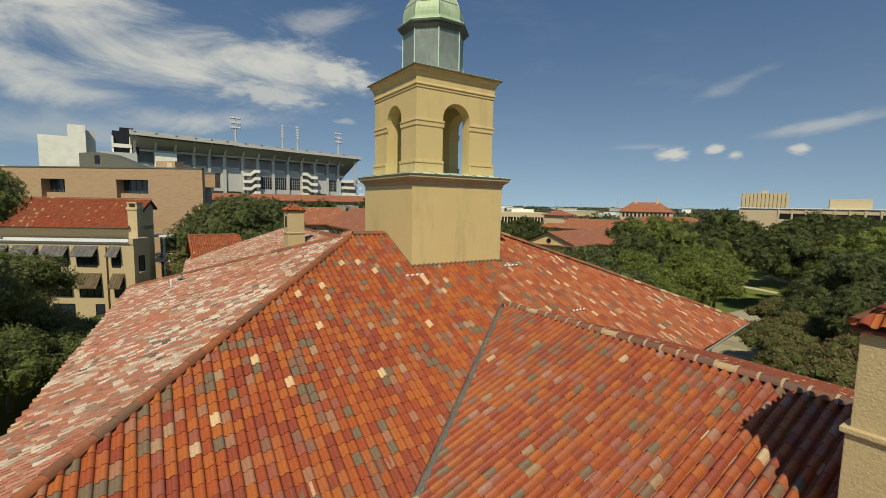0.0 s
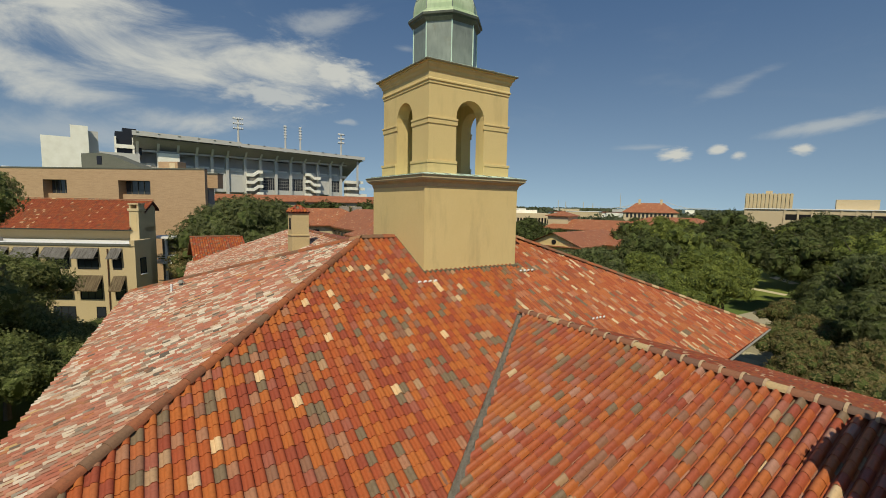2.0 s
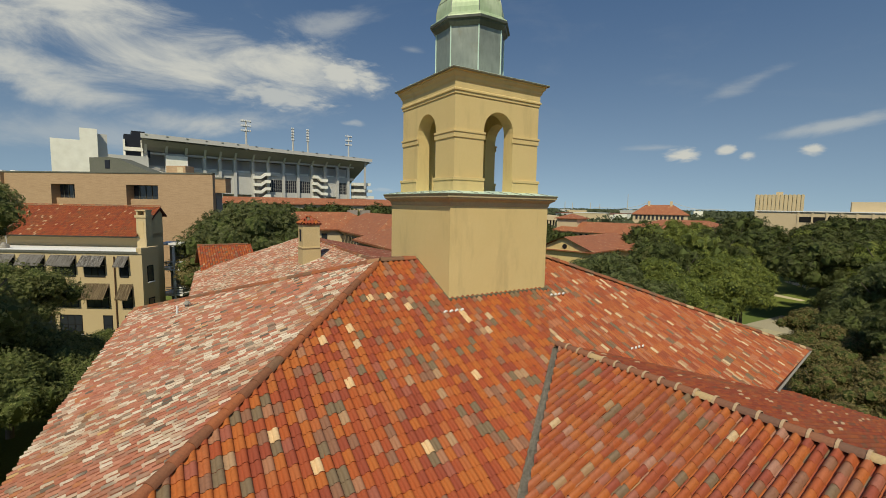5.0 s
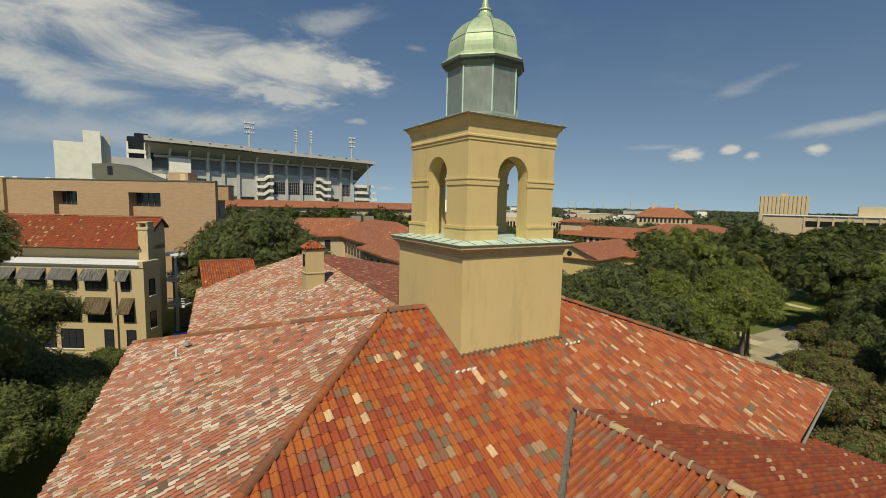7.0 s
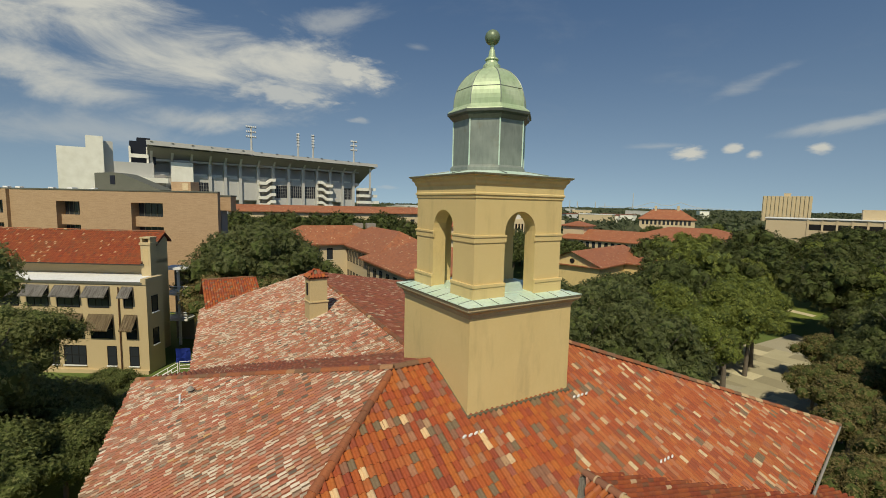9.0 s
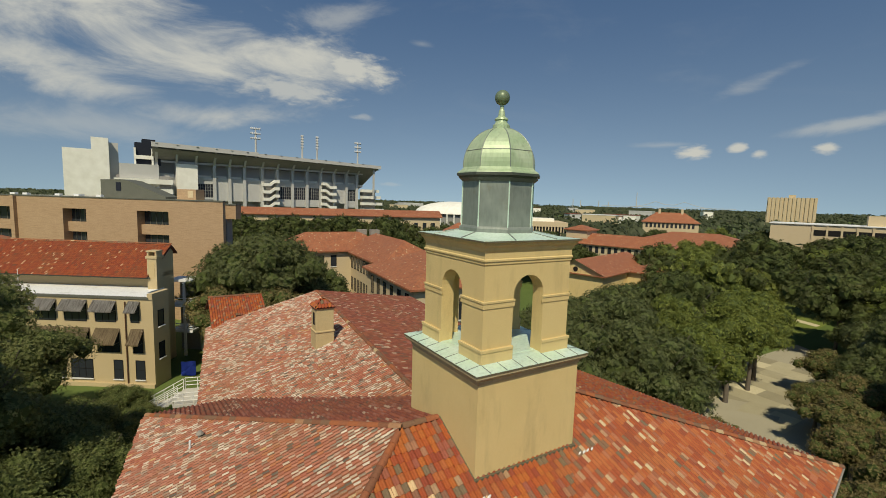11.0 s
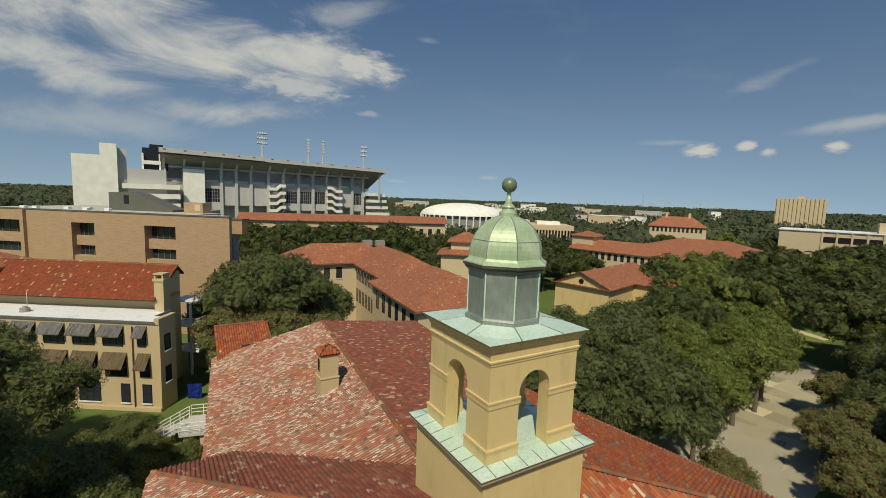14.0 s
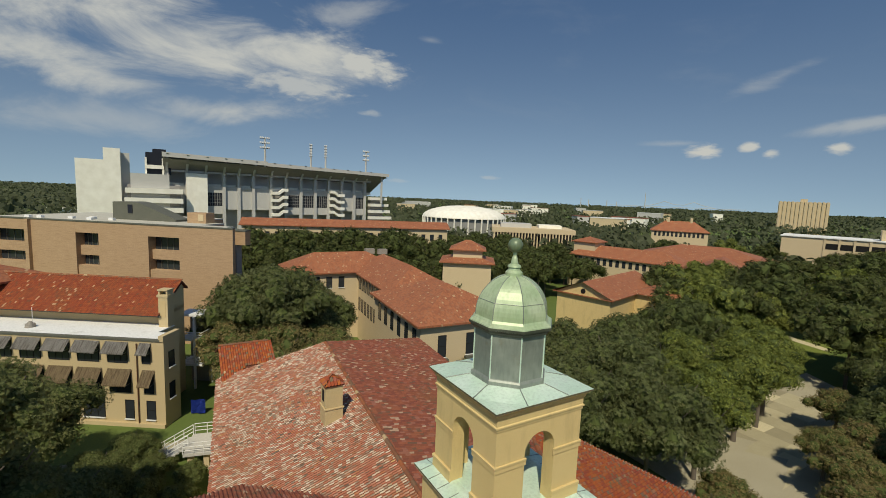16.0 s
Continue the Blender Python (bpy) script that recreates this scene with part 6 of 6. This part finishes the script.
for k in range(26):
    box("rib", (0.5 + 1.56 * k, -0.7, 0, 1.1 + 1.56 * k, 0.0, 11.4), CREAM, ribbed)
    box("slot", (1.1 + 1.56 * k, -0.05, 1, 2.06 + 1.56 * k, -0.01, 11.4), DARK, ribbed)
box("plant_room", (4, 6, 14.0, 20, 18, 16.2), CONCRETE, ribbed)
box("plant_room", (24, 8, 14.0, 36, 18, 15.8), WHITE_WALL, ribbed)
arena = empty("domed_arena", (173.8, 270.1, 0), "wide white shallow-domed arena", "arena", size=(0.95, 1.1))
bm = bmesh.new()
n, R0 = 40, 33.0
rings = []
for j in range(9):
    a = radians(10 * j)
    r, z = R0 * math.cos(a), 12.6 + 8.0 * math.sin(a)
    rings.append([(r * math.cos(6.28319 * i / n), r * math.sin(6.28319 * i / n), z) for i in range(n)])
rs = prism(bm, rings)
bm.faces.new(rs[-1])
for f in bm.faces:
    f.smooth = True
part("dome", bm, WHITE_WALL, arena)
bm = bmesh.new()
rod(bm, (0, 0, -4), (0, 0, 12.0), 31.0, 40)
part("drum", bm, CONCRETE_DARK, arena)
for i in range(40):
    a = 6.28319 * i / 40
    bm = bmesh.new()
    rod(bm, (31.6 * math.cos(a), 31.6 * math.sin(a), -4), (32.8 * math.cos(a), 32.8 * math.sin(a), 12.9), 0.6, 6)
    part("rib", bm, WHITE_WALL, arena)
lab = empty("flat_block", (213.8, 79.0, 0), "long flat-roofed tan block with strip windows", "building", turn=-72.0)
box("wall", (0, 0, -4, 60, 20, 17.6), CREAM, lab)
box("roof_surface", (-0.5, -0.5, 17.6, 60.5, 20.5, 18.0), FLATROOF, lab)
box("strip_window", (14, -0.06, 13.2, 60, -0.01, 15.6), DARK, lab)
for k in range(10):
    box("pier", (14 + 4.6 * k, -0.3, 10, 14.7 + 4.6 * k, 0, 17.6), CREAM, lab)
box("plant_room", (31.0, 4, 18, 44, 12, 22.0), CREAM, lab)
tower_block = empty("tower_block", (726.0, 296.0, 0), "distant beige concrete tower block with vertical bands", "building", turn=-70.0, size=(1.0, 1.22))
box("wall", (0, 0, -4, 56, 18, 34.0), CREAM, tower_block)
for k in range(12):
    box("rib", (1 + 4.7 * k, -1.2, 0, 3.4 + 4.7 * k, 0, 34.5), CREAM, tower_block)
box("lift_room", (24, 4, 34, 32, 12, 37.5), CREAM, tower_block)
frng = random.Random(3)
for k in range(26):
    a = radians(frng.uniform(24, 62))
    d = frng.uniform(420, 1500)
    w, dp, h = frng.uniform(14, 50), frng.uniform(10, 20), frng.uniform(8, 12) + d * 0.003
    x, y = -9.5 + d * math.sin(a), -12 + d * math.cos(a)
    b = empty("distant_block", (x, y, 0), "pale low building among far trees", "building", "far town buildings", turn=-math.degrees(a) + frng.uniform(-25, 25))
    box("wall", (0, 0, -5, w, dp, h), frng.choice([CREAM, CONCRETE, WHITE_WALL]), b)
    box("roof", (-0.4, -0.4, h, w + 0.4, dp + 0.4, h + 0.6), frng.choice([FLATROOF, FAR_TILE, CONCRETE]), b)
for k in range(14):
    a = radians(frng.uniform(-25, -8))
    d = frng.uniform(420, 1100)
    x, y = -9.5 + d * math.sin(a), -12 + d * math.cos(a)
    b = empty("distant_block", (x, y, 0), "pale low building among far trees", "building", "far town buildings", turn=frng.uniform(-40, 40))
    h = frng.uniform(6, 11)
    box("wall", (0, 0, -5, frng.uniform(14, 40), 14, h), frng.choice([CREAM, CONCRETE, WHITE_WALL]), b)
for a, d, h in ((54.7, 2900, 105), (47.5, 2600, 55), (48.4, 2600, 48), (50.5, 2700, 50), (51.6, 2500, 42)):
    st = empty("refinery_stack", (-9.5 + d * math.sin(radians(a)), -12 + d * math.cos(radians(a)), 0), "thin distant refinery stack on the horizon", "stack", "refinery stacks")
    bm = bmesh.new()
    rod(bm, (0, 0, 0), (0, 0, h), 2.6, 8, 1.6)
    part("shaft", bm, CONCRETE, st)
bridge = empty("river_bridge", (2940.0, 1850.0, 0), "faint steel truss bridge on the horizon", "bridge", turn=-60.0)
bm = bmesh.new()
bp = [(-350, 6), (-200, 20), (-120, 40), (-60, 62), (0, 42), (60, 40), (120, 62), (180, 40), (260, 22), (420, 6)]
for (xa, za), (xb, zb) in zip(bp, bp[1:]):
    rod(bm, (xa, 0, za), (xb, 0, zb), 1.6, 5)
part("truss", bm, CONCRETE, bridge)
box("deck", (-420, -5, 22, 420, 5, 24.5), CONCRETE, bridge)

# ---- plaza, lawns and paths ----
def flat_patch(name, pts, lift, mat, label):
    bm = bmesh.new()
    n = 10
    vs = [bm.verts.new((x, y, ground_z(x) + lift)) for x, y in pts]
    bm.faces.new(vs)
    low = [bm.verts.new(v.co - Vector((0, 0, 0.3))) for v in vs]
    for i in range(len(vs)):
        bm.faces.new((low[i], low[(i + 1) % len(vs)], vs[(i + 1) % len(vs)], vs[i]))
    bmesh.ops.recalc_face_normals(bm, faces=bm.faces[:])
    return tagged(part(name, bm, mat), label, "paving", kind="structure")


plaza = flat_patch("plaza", [(36.0, 8.0), (41.0, 4.0), (52.0, 5.5), (64.0, 9.5), (90.0, 14.0), (96.0, 24.0), (72.0, 24.5), (56.0, 24.0), (42.0, 20.0), (37.5, 15.5)], 0.06, PAVING, "worn concrete plaza under the trees")
SLAB_TONES = [mottled("concrete_slab", tuple(k * v for v in (0.31, 0.275, 0.17)), tuple(k * v for v in (0.43, 0.385, 0.26)), 0.5, 0.9, 9, 0.15) for k in (0.82, 1.02, 1.2, 1.55)]
prng = random.Random(8)
for i in range(13):
    for j in range(5):
        x, y = 38.2 + 3.3 * i + 0.9 * j * 0, 7.4 + 0.22 * (3.3 * i) * 0.55 + 3.0 * j
        bm = bmesh.new()
        z = max(ground_z(x + a) for a in (0, 3.2)) + 0.064
        for xa, ya in ((0, 0),):
            add_box(bm, x, y, z - 0.2, x + 3.27, y + 2.97, z + prng.uniform(0.0, 0.012))
        q = part("paving_slab", bm, prng.choices(SLAB_TONES, (2, 4, 4, 1))[0], plaza)
mat_patch = SLAB_TONES[3]
for pts in ([(117.0, 28.0), (120.0, 39.0), (123.5, 39.5), (119.5, 28.0)], [(139.0, 34.0), (148.0, 43.0), (152.0, 42.5), (142.5, 33.5)], [(181.0, 47.5), (181.0, 52.0), (225.0, 53.0), (225.0, 47.5)], [(120.0, 39.0), (116.0, 44.0), (119.0, 47.0), (123.0, 42.0)]):
    flat_patch("pavement", pts, 0.07, mat_patch, "pale concrete footpath over the lawn")
LAWN = mottled("sunlit_lawn", (0.13, 0.17, 0.035), (0.20, 0.235, 0.055), 0.08, 0.95, 3, 0.3)
flat_patch("lawn", [(104.0, 26.0), (108.0, 36.0), (130.0, 46.0), (280.0, 68.0), (280.0, 50.0), (135.0, 29.0)], 0.03, LAWN, "mown yellow-green lawn between footpaths")
